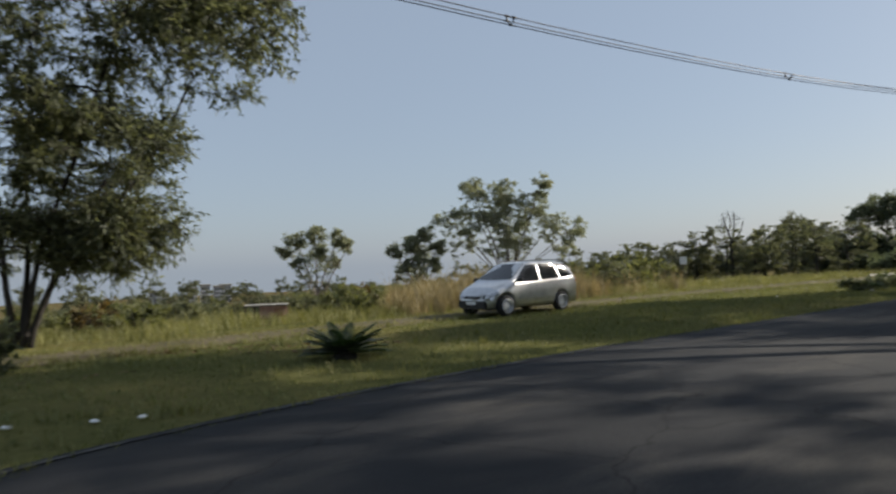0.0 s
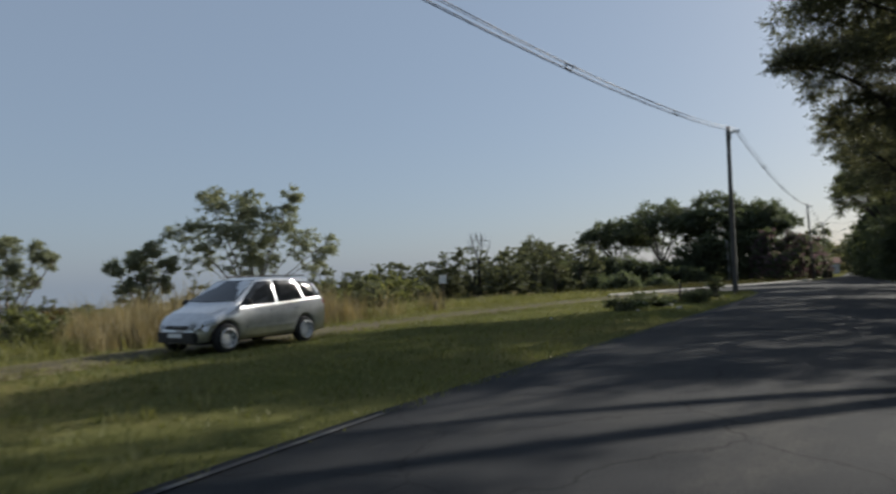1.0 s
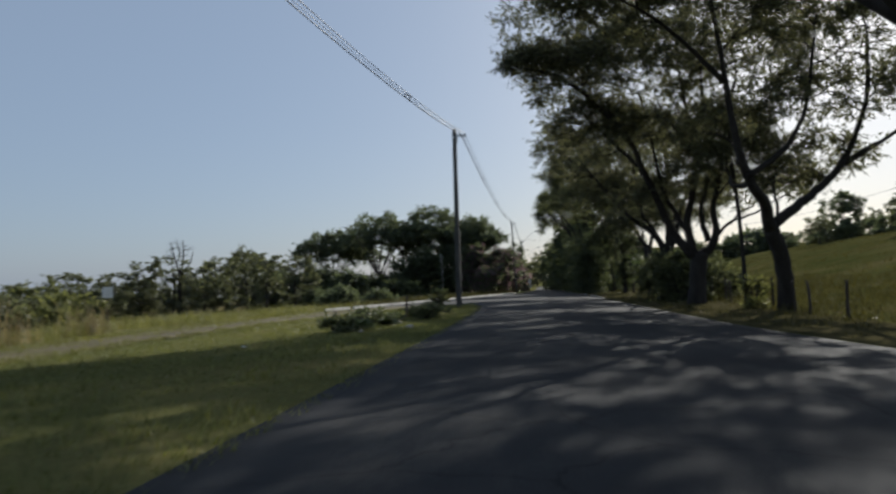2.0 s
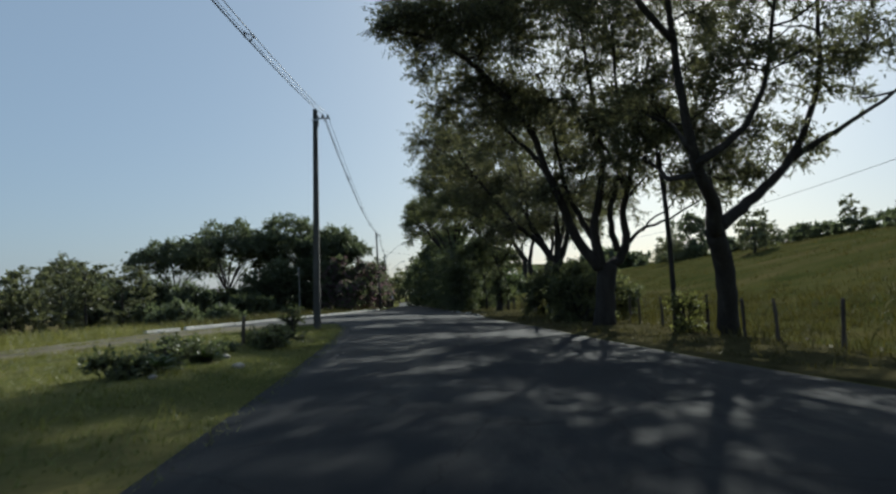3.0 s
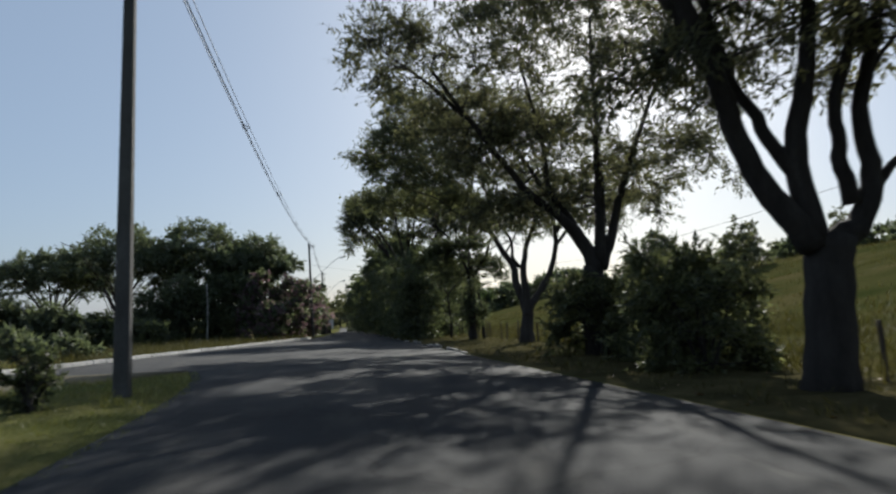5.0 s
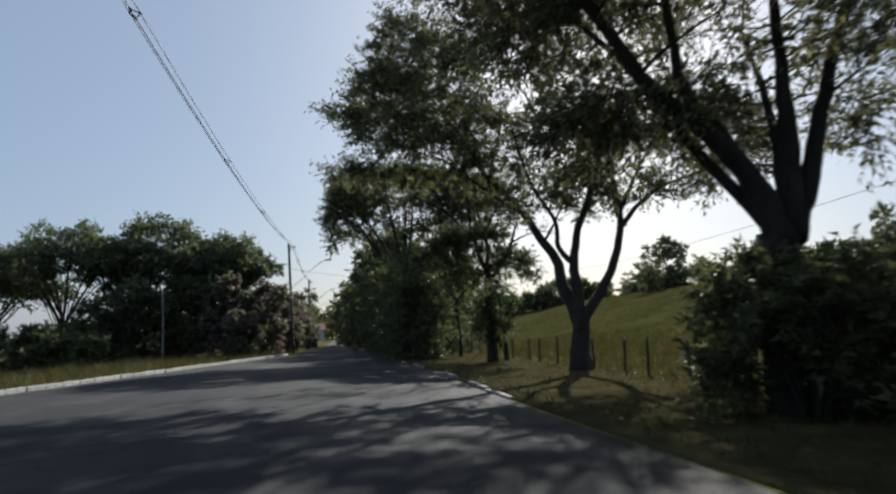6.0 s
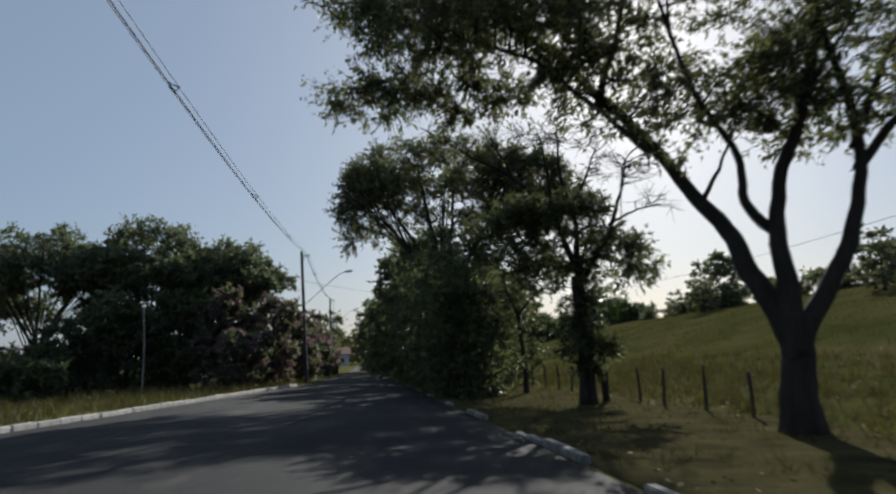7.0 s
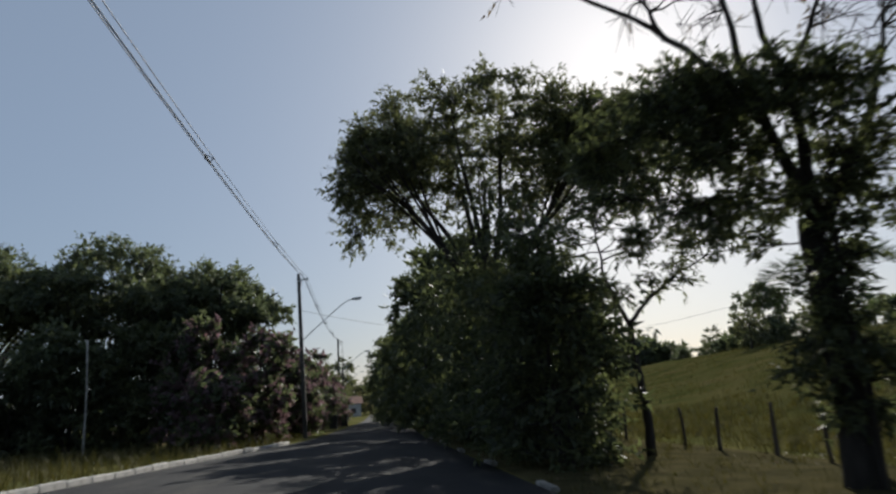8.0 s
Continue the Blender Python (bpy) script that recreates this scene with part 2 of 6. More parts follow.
def block(bm, x0, x1, y0, y1, z0, z1, bevel=0.0, turn=None):
    made = bmesh.ops.create_cube(bm, size=1)["verts"]
    for v in made:
        v.co = ((x0 + x1) / 2 + v.co.x * (x1 - x0), (y0 + y1) / 2 + v.co.y * (y1 - y0), (z0 + z1) / 2 + v.co.z * (z1 - z0))
    if bevel:
        edges = list({e for v in made for e in v.link_edges})
        made = bmesh.ops.bevel(bm, geom=edges, offset=bevel, segments=2, affect="EDGES")["verts"]
    if turn is not None:
        bmesh.ops.transform(bm, matrix=turn, verts=list({v for v in made}))


def tube(points, radii, sides, verts, faces):
    """Adds one tapering tube along the points to the lists; round caps close it."""
    pts = np.asarray(points, float)
    base = len(verts)
    ways = np.gradient(pts, axis=0)
    ways /= np.linalg.norm(ways, axis=1, keepdims=True) + 1e-9
    side = np.cross(ways[0], (0.0, 0.0, 1.0) if abs(ways[0][2]) < 0.9 else (1.0, 0.0, 0.0))
    side /= np.linalg.norm(side) + 1e-9
    for p, w, r in zip(pts, ways, radii):
        side = side - w * (side @ w)
        side /= np.linalg.norm(side) + 1e-9
        up = np.cross(w, side)
        for k in range(sides):
            a = 2 * math.pi * k / sides
            verts.append(p + r * (math.cos(a) * side + math.sin(a) * up))
    for n in range(len(pts) - 1):
        for k in range(sides):
            a, b = base + n * sides + k, base + n * sides + (k + 1) % sides
            faces.append((a, b, b + sides, a + sides))
    faces.append(tuple(base + k for k in reversed(range(sides))))
    faces.append(tuple(base + (len(pts) - 1) * sides + k for k in range(sides)))


def tube_mesh(name, runs, material, sides=8):
    verts, faces = [], []
    for points, radii in runs:
        tube(points, radii if hasattr(radii, "__len__") else [radii] * len(points), sides, verts, faces)
    return mesh_of(name, verts, faces, material, True)


def lathe(profile, n, axis="z"):
    """Verts and faces of a profile of (radius, height) turned about an axis."""
    verts, faces = [], []
    for k in range(n):
        a = 2 * math.pi * k / n
        for r, h in profile:
            c, s = r * math.cos(a), r * math.sin(a)
            verts.append((c, s, h) if axis == "z" else (c, h, s))
    m = len(profile)
    for k in range(n):
        for j in range(m - 1):
            a, b = k * m + j, ((k + 1) % n) * m + j
            faces.append((a, b, b + 1, a + 1))
    return verts, faces


def smooth_line(points, n):
    """n points evenly along a Catmull-Rom curve through the given ones."""
    p = np.asarray(points, float)
    p = np.vstack([2 * p[0] - p[1], p, 2 * p[-1] - p[-2]])
    out = []
    for u in np.linspace(0, len(p) - 3 - 1e-6, n):
        k, t = int(u), u - int(u)
        a, b, c, d = p[k : k + 4]
        out.append(0.5 * (2 * b + (c - a) * t + (2 * a - 5 * b + 4 * c - d) * t * t + (3 * b - a - 3 * c + d) * t**3))
    return np.array(out)


def unit(v):
    return v / (np.linalg.norm(v, axis=-1, keepdims=True) + 1e-9)


# ---- the lie of the land ----
MAIN_LEFT = [(9, -15), (2, -8), (-3, -3), (-6.2, 1.5), (-7.2, 3.8), (-7.8, 7), (-8.25, 11), (-8.6, 17), (-9.0, 25), (-9.5, 33), (-10.2, 42), (-11.0, 48), (-12.3, 53)]
MAIN_RIGHT = [(17, -7), (11, -1), (6.5, 4), (4.2, 7.5), (2.6, 11), (1.2, 14.5), (0.0, 18.5), (-1.0, 23), (-1.8, 28), (-2.4, 34), (-3.0, 42), (-3.5, 48), (-3.9, 53)]
FAR_LEFT = [(-19.4, 53), (-17.8, 65), (-16.1, 77), (-14.6, 88), (-13.2, 98.2), (-12.9, 107), (-13.2, 130), (-14.1, 160), (-17.4, 230), (-18.4, 246)]
FAR_RIGHT = [(-3.9, 53), (-4.6, 65), (-5.5, 77), (-6.2, 88), (-6.9, 98.2), (-7.2, 107), (-8.2, 130), (-9.6, 160), (-13.0, 230), (-14.0, 246)]
SIDE_LEFT = [(-14.4, -14), (-16.0, -4), (-17.4, 4), (-18.6, 11), (-19.5, 18), (-20.5, 27), (-21.0, 36), (-20.6, 45), (-19.4, 53)]
SIDE_RIGHT = [(-11.5, -14), (-13.4, -4), (-14.9, 4), (-16.1, 11), (-16.9, 18), (-17.6, 27), (-17.3, 36), (-15.6, 45), (-12.3, 53)]


def x_at(line, y):
    p = np.array(line)
    return np.interp(y, p[:, 1], p[:, 0])


def rise(v, a, b):
    t = np.clip((v - a) / (b - a), 0, 1)
    return t * t * (3 - 2 * t)


def land(x, y):
    """Height of the ground: the road nearly level, a valley to its left, a grassy hill to its right, hills far off."""
    x, y = np.asarray(x, float), np.asarray(y, float)
    z = -0.005 * np.clip(y - 50, 0, 120)
    drop = np.clip(-x - 9, 0, 13) * 0.022
    far = np.clip(-x - 22, 0, None)
    drop = drop + 0.075 * far / (1 + far / 110.0)
    z = z - drop - 0.032 * np.clip(-x - 110, 0, None)
    up = np.clip(x - 1.5, 0, None)
    z = z + 9.8 * rise(up, 0, 62) + 0.02 * np.clip(up, 0, 4)
    z = z + 27 * rise(y, 330, 900) * rise(x, -330, -60) + 8 * rise(-x, 320, 900) * (0.55 + 0.45 * np.sin(y / 210.0 + 1.0)) * rise(y, -600, 500)
    return z


def grid_sheet(xs, ys, height):
    gx, gy = np.meshgrid(xs, ys, indexing="ij")
    v = np.stack([gx, gy, height(gx, gy)], -1).reshape(-1, 3)
    n, m = gx.shape
    i = (np.arange(n - 1)[:, None] * m + np.arange(m - 1)[None]).ravel()
    return v, np.stack([i, i + m, i + m + 1, i + 1], 1)


def rough_land(x, y):
    z = land(x, y)
    off_road = rise(np.maximum(np.abs(x + 6) - 9, 0), 0, 10)
    wob = 0.05 * np.sin(x * 0.9 + 1.3 * np.sin(y * 0.31)) * np.sin(y * 0.7 + x * 0.2) + 0.12 * np.sin(x * 0.13 + 2) * np.sin(y * 0.11 + 0.5)
    island = np.clip(np.minimum(x_at(MAIN_LEFT, y) - x, x - x_at(SIDE_RIGHT, y)), 0, 2.5) * np.where((y > -4) & (y < 53), 1, 0)
    return z + wob * off_road + 0.06 * rise(island, 0, 2.5)


def stretched(lo, near_lo, near_hi, hi, step, n):
    g = np.linspace(0, 1, n)[1:] ** 2.2
    return np.concatenate([(near_lo - (near_lo - lo) * g)[::-1], np.arange(near_lo, near_hi + 1e-6, step), near_hi + (hi - near_hi) * g])


verts, faces = grid_sheet(stretched(-2500, -45, 30, 2500, 0.8, 50), stretched(-1500, -12, 120, 3500, 0.9, 55), rough_land)
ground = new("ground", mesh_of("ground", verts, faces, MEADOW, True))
tagged(ground, "dry yellow-green grassland sloping beside the road", "ground", kind="structure")


def strip(left, right, lift, n, across, skirt=0.14, flush=0.0):
    """A paved strip between two edge lines, a little crowned, with its edges turned down into the ground."""
    a, b = smooth_line(left, n), smooth_line(right, n)
    u = np.linspace(0, 1, across)
    xy = a[:, None] * (1 - u[None, :, None]) + b[:, None] * u[None, :, None]
    z = land(xy[..., 0], xy[..., 1]) + lift + 0.05 * (1 - (2 * u[None] - 1) ** 2)
    if flush:
        z = np.where(xy[..., 1] < 66, land(xy[..., 0], xy[..., 1]) + flush + (z - land(xy[..., 0], xy[..., 1]) - flush) * rise(xy[..., 1], 53, 66), z)
    top = np.dstack([xy, z])
    low = top.copy()[:, [0, -1]]
    low[..., 2] -= skirt
    v = np.concatenate([low[:, :1], top, low[:, 1:]], 1)
    m = across + 2
    i = (np.arange(n - 1)[:, None] * m + np.arange(m - 1)[None]).ravel()
    return v.reshape(-1, 3), np.stack([i, i + 1, i + m + 1, i + m], 1)


va, fa = strip(MAIN_LEFT, MAIN_RIGHT, 0.015, 120, 14)
vb, fb = strip(FAR_LEFT, FAR_RIGHT, 0.03, 160, 14, flush=0.012)
road = new("road", mesh_of("road", np.vstack([va, vb]), np.vstack([fa, fb + len(va)]), ASPHALT, True))
tagged(road, "dark worn asphalt road with dusty patches", "road", kind="structure")
va, fa = strip(SIDE_LEFT, SIDE_RIGHT, 0.022, 100, 8)
side_road = new("side_road", mesh_of("side_road", va, fa, SIDE_ASPHALT, True))
tagged(side_road, "narrow dusty side road behind the grass island", "road", kind="structure")


right_edge = [(x + 0.12, y) for x, y in MAIN_RIGHT[7:-1]] + [(x + 0.12, y) for x, y in FAR_RIGHT[:6]]
field_edge = [(0.2, 23), (1.3, 28), (1.4, 34), (1.3, 42), (1.3, 48), (1.3, 53), (1.3, 65), (0.6, 77), (-0.2, 88), (-0.8, 98.2), (-1.4, 107)]
va, fa = strip(right_edge, field_edge, 0.012, 140, 10)
verge = new("verge", mesh_of("verge", va, fa, VERGE_SOIL, True))
tagged(verge, "brown earth verge darkened for shade under the roadside trees", "verge", kind="structure")


def line_strip(edge, inset, width, n):
    a = smooth_line(edge, n)
    w = unit(np.gradient(a, axis=0))
    nrm = np.stack([w[:, 1], -w[:, 0]], 1)
    rows = []
    for off in (inset, inset + width):
        p = a + nrm * off
        rows.append(np.column_stack([p, land(p[:, 0], p[:, 1]) + 0.024 + 0.025 * off]))
    v = np.stack(rows, 1).reshape(-1, 3)
    i = np.arange(n - 1) * 2
    return v, np.stack([i, i + 1, i + 3, i + 2], 1)


va, fa = line_strip(MAIN_LEFT[2:7], 0.10, 0.07, 100)
edge_line = new("edge_line", mesh_of("edge_line", va, fa, LINE_PAINT))
tagged(edge_line, "faded white painted line along the road edge", "road marking", kind="structure")


# ---- plants ----
def leaves_mesh(name, at, ways, size, material, rng, droop=0.3, slim=0.34):
    """One small pointed leaf for each place, hanging a little from its twig's way."""
    n = len(at)
    axis = unit(ways * 0.7 + rng.normal(size=(n, 3)) * 0.55 + np.array([0, 0, -droop]))
    wide = unit(np.cross(axis, rng.normal(size=(n, 3))))
    length = size * rng.uniform(0.6, 1.35, (n, 1))
    half = length * slim * 0.5
    if size >= 0.12:  # three corners do for all but the nearest
        v = np.stack([at + wide * half, at + axis * length, at - wide * half], 1).reshape(-1, 3)
        return mesh_of(name, v, np.arange(3 * n).reshape(n, 3), material)
    v = np.stack([at, at + axis * length * 0.45 + wide * half, at + axis * length, at + axis * length * 0.45 - wide * half], 1).reshape(-1, 3)
    f = np.arange(4 * n).reshape(n, 4)
    return mesh_of(name, v, f, material)


def twig_mesh(name, starts, ends, radius, material, verts, faces):
    """Joins thin three-sided twigs to the wood that is already in the lists."""
    w = unit(ends - starts)
    s = unit(np.cross(w, np.array([0.31, 0.52, 0.79])))
    u = np.cross(w, s)
    base = len(verts)
    rows = []
    for k in range(3):
        a = 2 * math.pi * k / 3
        off = math.cos(a) * s + math.sin(a) * u
        rows += [starts + off * radius, ends + off * radius * 0.35]
    tw = np.stack(rows, 1).reshape(-1, 3)
    i = base + np.arange(len(starts)) * 6
    tf = np.concatenate([np.stack([i, i + 2, i + 3, i + 1], 1), np.stack([i + 2, i + 4, i + 5, i + 3], 1), np.stack([i + 4, i, i + 1, i + 5], 1)])
    me = bpy.data.meshes.new(name)
    me.from_pydata([tuple(v) for v in verts] + [tuple(v) for v in tw], [], list(faces) + [tuple(int(q) for q in r) for r in tf])
    me.polygons.foreach_set("use_smooth", [True] * len(me.polygons))
    me.materials.append(material)
    return me


def build_tree(name, base, stems, crowns, label, category="tree", group="", seed=0, leaf=LEAF_ROAD, bark=BARK, leaf_size=0.16, twigs=8, per_twig=8,
               twig_len=0.75, root=0.3, bare=0.0, droop=0.3, slim=0.40, second=None, shell=0.5, sink=0.06, low=False, lush=1.0, many=1.0, fine_wood=True):
    """A tree: stems are lists of world points from the ground up; crowns are ellipsoids (x, y, z, rx, ry, rz, sprays), filled with
    branches that spring from the nearest wood, each ending in a spray of leafy twigs."""
    rng = np.random.default_rng(seed)
    base = np.array(base, float)
    twigs, per_twig = int(round(twigs * (1 + 0.5 * (lush - 1)))), int(round(per_twig * lush))
    verts, faces, node_at, node_r = [], [], [], []
    for n, (points, r0, r1) in enumerate(stems):
        pts = smooth_line(np.array(points, float) - base, max(6, 4 * len(points)))
        pts[1:] += np.cumsum(rng.normal(scale=0.034 * root / 0.3, size=(len(pts) - 1, 3)), 0) * 0.6
        u = np.linspace(0, 1, len(pts))
        rad = r0 + (r1 - r0) * u**0.8
        if abs(points[0][2] - base[2]) < 0.4:
            pts[0, 2] -= sink + 0.15
            rad = rad * (1 + 0.28 * np.exp(-u * len(pts) / 1.1))
        tube(pts, rad, 10 if r0 > 0.12 else 6, verts, faces)
        node_at += list(pts[1:])
        node_r += list(rad[1:])
    targets = []
    for x, y, z, rx, ry, rz, count in crowns:
        count = int(count * many)
        d = unit(rng.normal(size=(count, 3)))
        if not low:
            d[:, 2] = np.where(d[:, 2] < -0.55, -d[:, 2] * 0.6, d[:, 2])
        reach = rng.uniform(shell, 1.0, (count, 1)) ** 0.6
        targets += list(np.array([x, y, z]) - base + d * reach * np.array([rx, ry, rz]))
    targets = [p for p in targets if p[2] > 0.08]
    targets.sort(key=lambda p: min(np.linalg.norm(np.array(node_at) - p, axis=1)))
    node_at, node_r = np.array(node_at), np.array(node_r)
    t_start, t_end = [], []
    for p in targets:
        gap = p - node_at
        dist = np.linalg.norm(gap, axis=1)
        k = int(np.argmin(dist + np.maximum(0, -gap[:, 2]) * 0.8 + np.where(node_r < 0.02, 0.4, 0)))
        a, far = node_at[k], dist[k]
        if far < 0.05:
            continue
        mid = (a + p) / 2 + rng.normal(scale=0.10 * far, size=3) + np.array([0, 0, 0.07 * far])
        run = smooth_line([a, mid, p], max(4, int(3 + far * 1.6)))
        run[1:-1] += rng.normal(scale=0.025 * far**0.5, size=(len(run) - 2, 3))
        r0 = min(node_r[k] * 0.75, 0.014 + 0.016 * far)
        rad = np.linspace(r0, max(0.008, r0 * 0.3), len(run))
        tube(run, rad, 5 if r0 > 0.035 else 4, verts, faces)
        node_at, node_r = np.vstack([node_at, run[1:]]), np.concatenate([node_r, rad[1:]])
        way = unit(run[-1] - run[-2])
        spray = rng.normal(size=(twigs, 3)) * np.array([1, 1, 0.7]) + way * 0.7
        spray = unit(spray) * rng.uniform(0.35, 1.0, (twigs, 1)) * twig_len
        t_start += list(np.repeat(p[None], twigs, 0) - way * rng.uniform(0, 0.5, (twigs, 1)) * min(far, 0.8))
        t_end += list(p + spray)
    t_start, t_end = np.array(t_start), np.array(t_end)
    tree = thing(name, tuple(base), label, category, group)
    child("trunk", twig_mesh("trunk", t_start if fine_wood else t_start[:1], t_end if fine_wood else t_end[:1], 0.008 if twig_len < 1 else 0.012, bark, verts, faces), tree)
    keep = rng.random(len(t_start)) >= bare
    s, e = t_start[keep], t_end[keep]
    if len(s):
        u = rng.uniform(0.15, 1.08, (len(s), per_twig, 1))
        at = s[:, None] + (e - s)[:, None] * u + rng.normal(scale=0.05 * twig_len, size=(len(s), per_twig, 3))
        ways = np.repeat(unit(e - s)[:, None], per_twig, 1)
        at, ways = at.reshape(-1, 3), ways.reshape(-1, 3)
        if second is None:
            child("crown", leaves_mesh("crown", at, ways, leaf_size, leaf, rng, droop, slim), tree)
        else:
            pick = (np.arange(len(at)) // per_twig) % 5 < 2
            child("crown", leaves_mesh("crown", at[~pick], ways[~pick], leaf_size, leaf, rng, droop, slim), tree)
            child("blossom", leaves_mesh("blossom", at[pick], ways[pick], leaf_size * 0.9, second, rng, droop, slim * 1.5), tree, "dusty purple flower bracts")
    return tree


def gz(x, y):
    return float(land(x, y))


ROW = "old trees along the road"
# The tall tree outside the bend, whose crown reaches over the road.
build_tree("roadside_tree", (3.4, 26, gz(3.4, 26)), [
    ([(3.4, 26, 0.1), (3.3, 26.1, 1.6), (3.0, 26, 3.2)], 0.42, 0.34),
    ([(3.0, 26, 3.1), (1.0, 25.6, 5.8), (-2.2, 24.5, 8.6), (-4.6, 23.6, 10.0)], 0.26, 0.07),
    ([(3.0, 26, 3.1), (3.6, 28, 6.4), (3.2, 30.5, 10.5)], 0.24, 0.06),
    ([(3.0, 26, 3.0), (5.2, 24.6, 6.0), (7.5, 23, 9.5)], 0.22, 0.06),
    ([(1.0, 25.6, 5.8), (-0.6, 28.0, 8.6), (-1.6, 29.6, 11)], 0.16, 0.05)],
    # The lobe near y 20 is unseen, added to shade the island's edge.
    [(-2.8, 23.6, 10.4, 3.4, 4.8, 2.0, 84), (-6.2, 24.4, 10.4, 2.4, 3.0, 1.4, 15), (-2.0, 20.2, 10.2, 2.8, 2.6, 1.7, 46), (0.5, 26.5, 11.8, 4.5, 4.8, 2.4, 50), (5.8, 24.8, 10.5, 4, 4, 2.4, 26)],
    "tall old tree with a wide crown arching over the road bend", group=ROW, seed=11, leaf=LEAF_ROAD, leaf_size=0.15, twigs=8, per_twig=14, twig_len=1.0, many=2.8)
# The broad forked tree beside the leaning wooden pole; one limb leans out to the road, one runs back along it.
build_tree("roadside_tree", (1.2, 36.0, gz(1.2, 36)), [
    ([(1.15, 36, 0), (0.95, 35.5, 1.5), (0.45, 34.8, 2.8)], 0.27, 0.25),
    ([(0.45, 34.8, 2.7), (0.1, 34.2, 3.5), (-0.6, 33.4, 4.3), (-0.9, 33.0, 5.3), (-1.2, 32.8, 7.2), (-1.6, 32.6, 9.6)], 0.22, 0.05),
    ([(0.5, 34.9, 2.8), (1.4, 35.2, 3.4), (2.2, 35.4, 4.1), (3.1, 35.5, 5.3), (3.7, 35.6, 7.0), (3.9, 35.8, 9.4)], 0.19, 0.05),
    ([(-0.4, 33.5, 4.0), (-0.5, 35.4, 4.15), (-0.2, 37.4, 4.8), (0.1, 39.4, 5.4)], 0.10, 0.03),
    ([(-0.8, 33.2, 4.6), (-0.6, 34.6, 5.3), (-0.7, 36.2, 6.1)], 0.07, 0.025)] + [
    ([(-0.5, 33.4, 4.2), (0.28, 33.3, 4.75), (0.87, 33.3, 5.4), (1.3, 33.3, 6.4), (1.5, 33.2, 8.2)], 0.12, 0.04),
    ([(2.9, 35.5, 4.7), (3.7, 35.4, 5.1), (4.6, 35.3, 5.7), (6.2, 35.2, 6.8)], 0.12, 0.04),
    ([(0.7, 35.0, 3.0), (1.0, 36.0, 4.0), (1.5, 37.4, 5.0)], 0.06, 0.02),
    ([(-1.15, 32.8, 7.0), (-2.8, 32.6, 8.8), (-4.8, 32.4, 10.2)], 0.09, 0.03)],
    # High lobe at y 34.2 is mostly unseen, added to shade the island.
    [(-4.4, 32.2, 10.3, 2.2, 2.6, 1.4, 76), (-3.6, 34.2, 11.4, 2.6, 2.4, 1.3, 60), (-1.6, 32.9, 9.2, 2.6, 2.8, 2.2, 56), (1.6, 33.4, 8.6, 2.4, 2.6, 2.0, 40), (4.0, 35.6, 9.2, 2.6, 2.6, 2.0, 34), (5.8, 35.2, 7.2, 2.2, 2.2, 1.5, 26), (0.4, 38.0, 5.6, 1.7, 2.4, 1.2, 34), (2.4, 36.6, 5.2, 1.8, 1.8, 0.9, 18), (-0.6, 35.6, 6.2, 1.4, 2.0, 1.0, 22), (1.6, 37.6, 4.6, 1.4, 1.4, 0.8, 16), (1.8, 34.6, 6.8, 2.2, 1.8, 1.1, 20)],
    "broad forked roadside tree with thick bare limbs", group=ROW, seed=12, leaf=LEAF_ROAD, leaf_size=0.14, twigs=8, per_twig=12, twig_len=0.8, many=1.95)
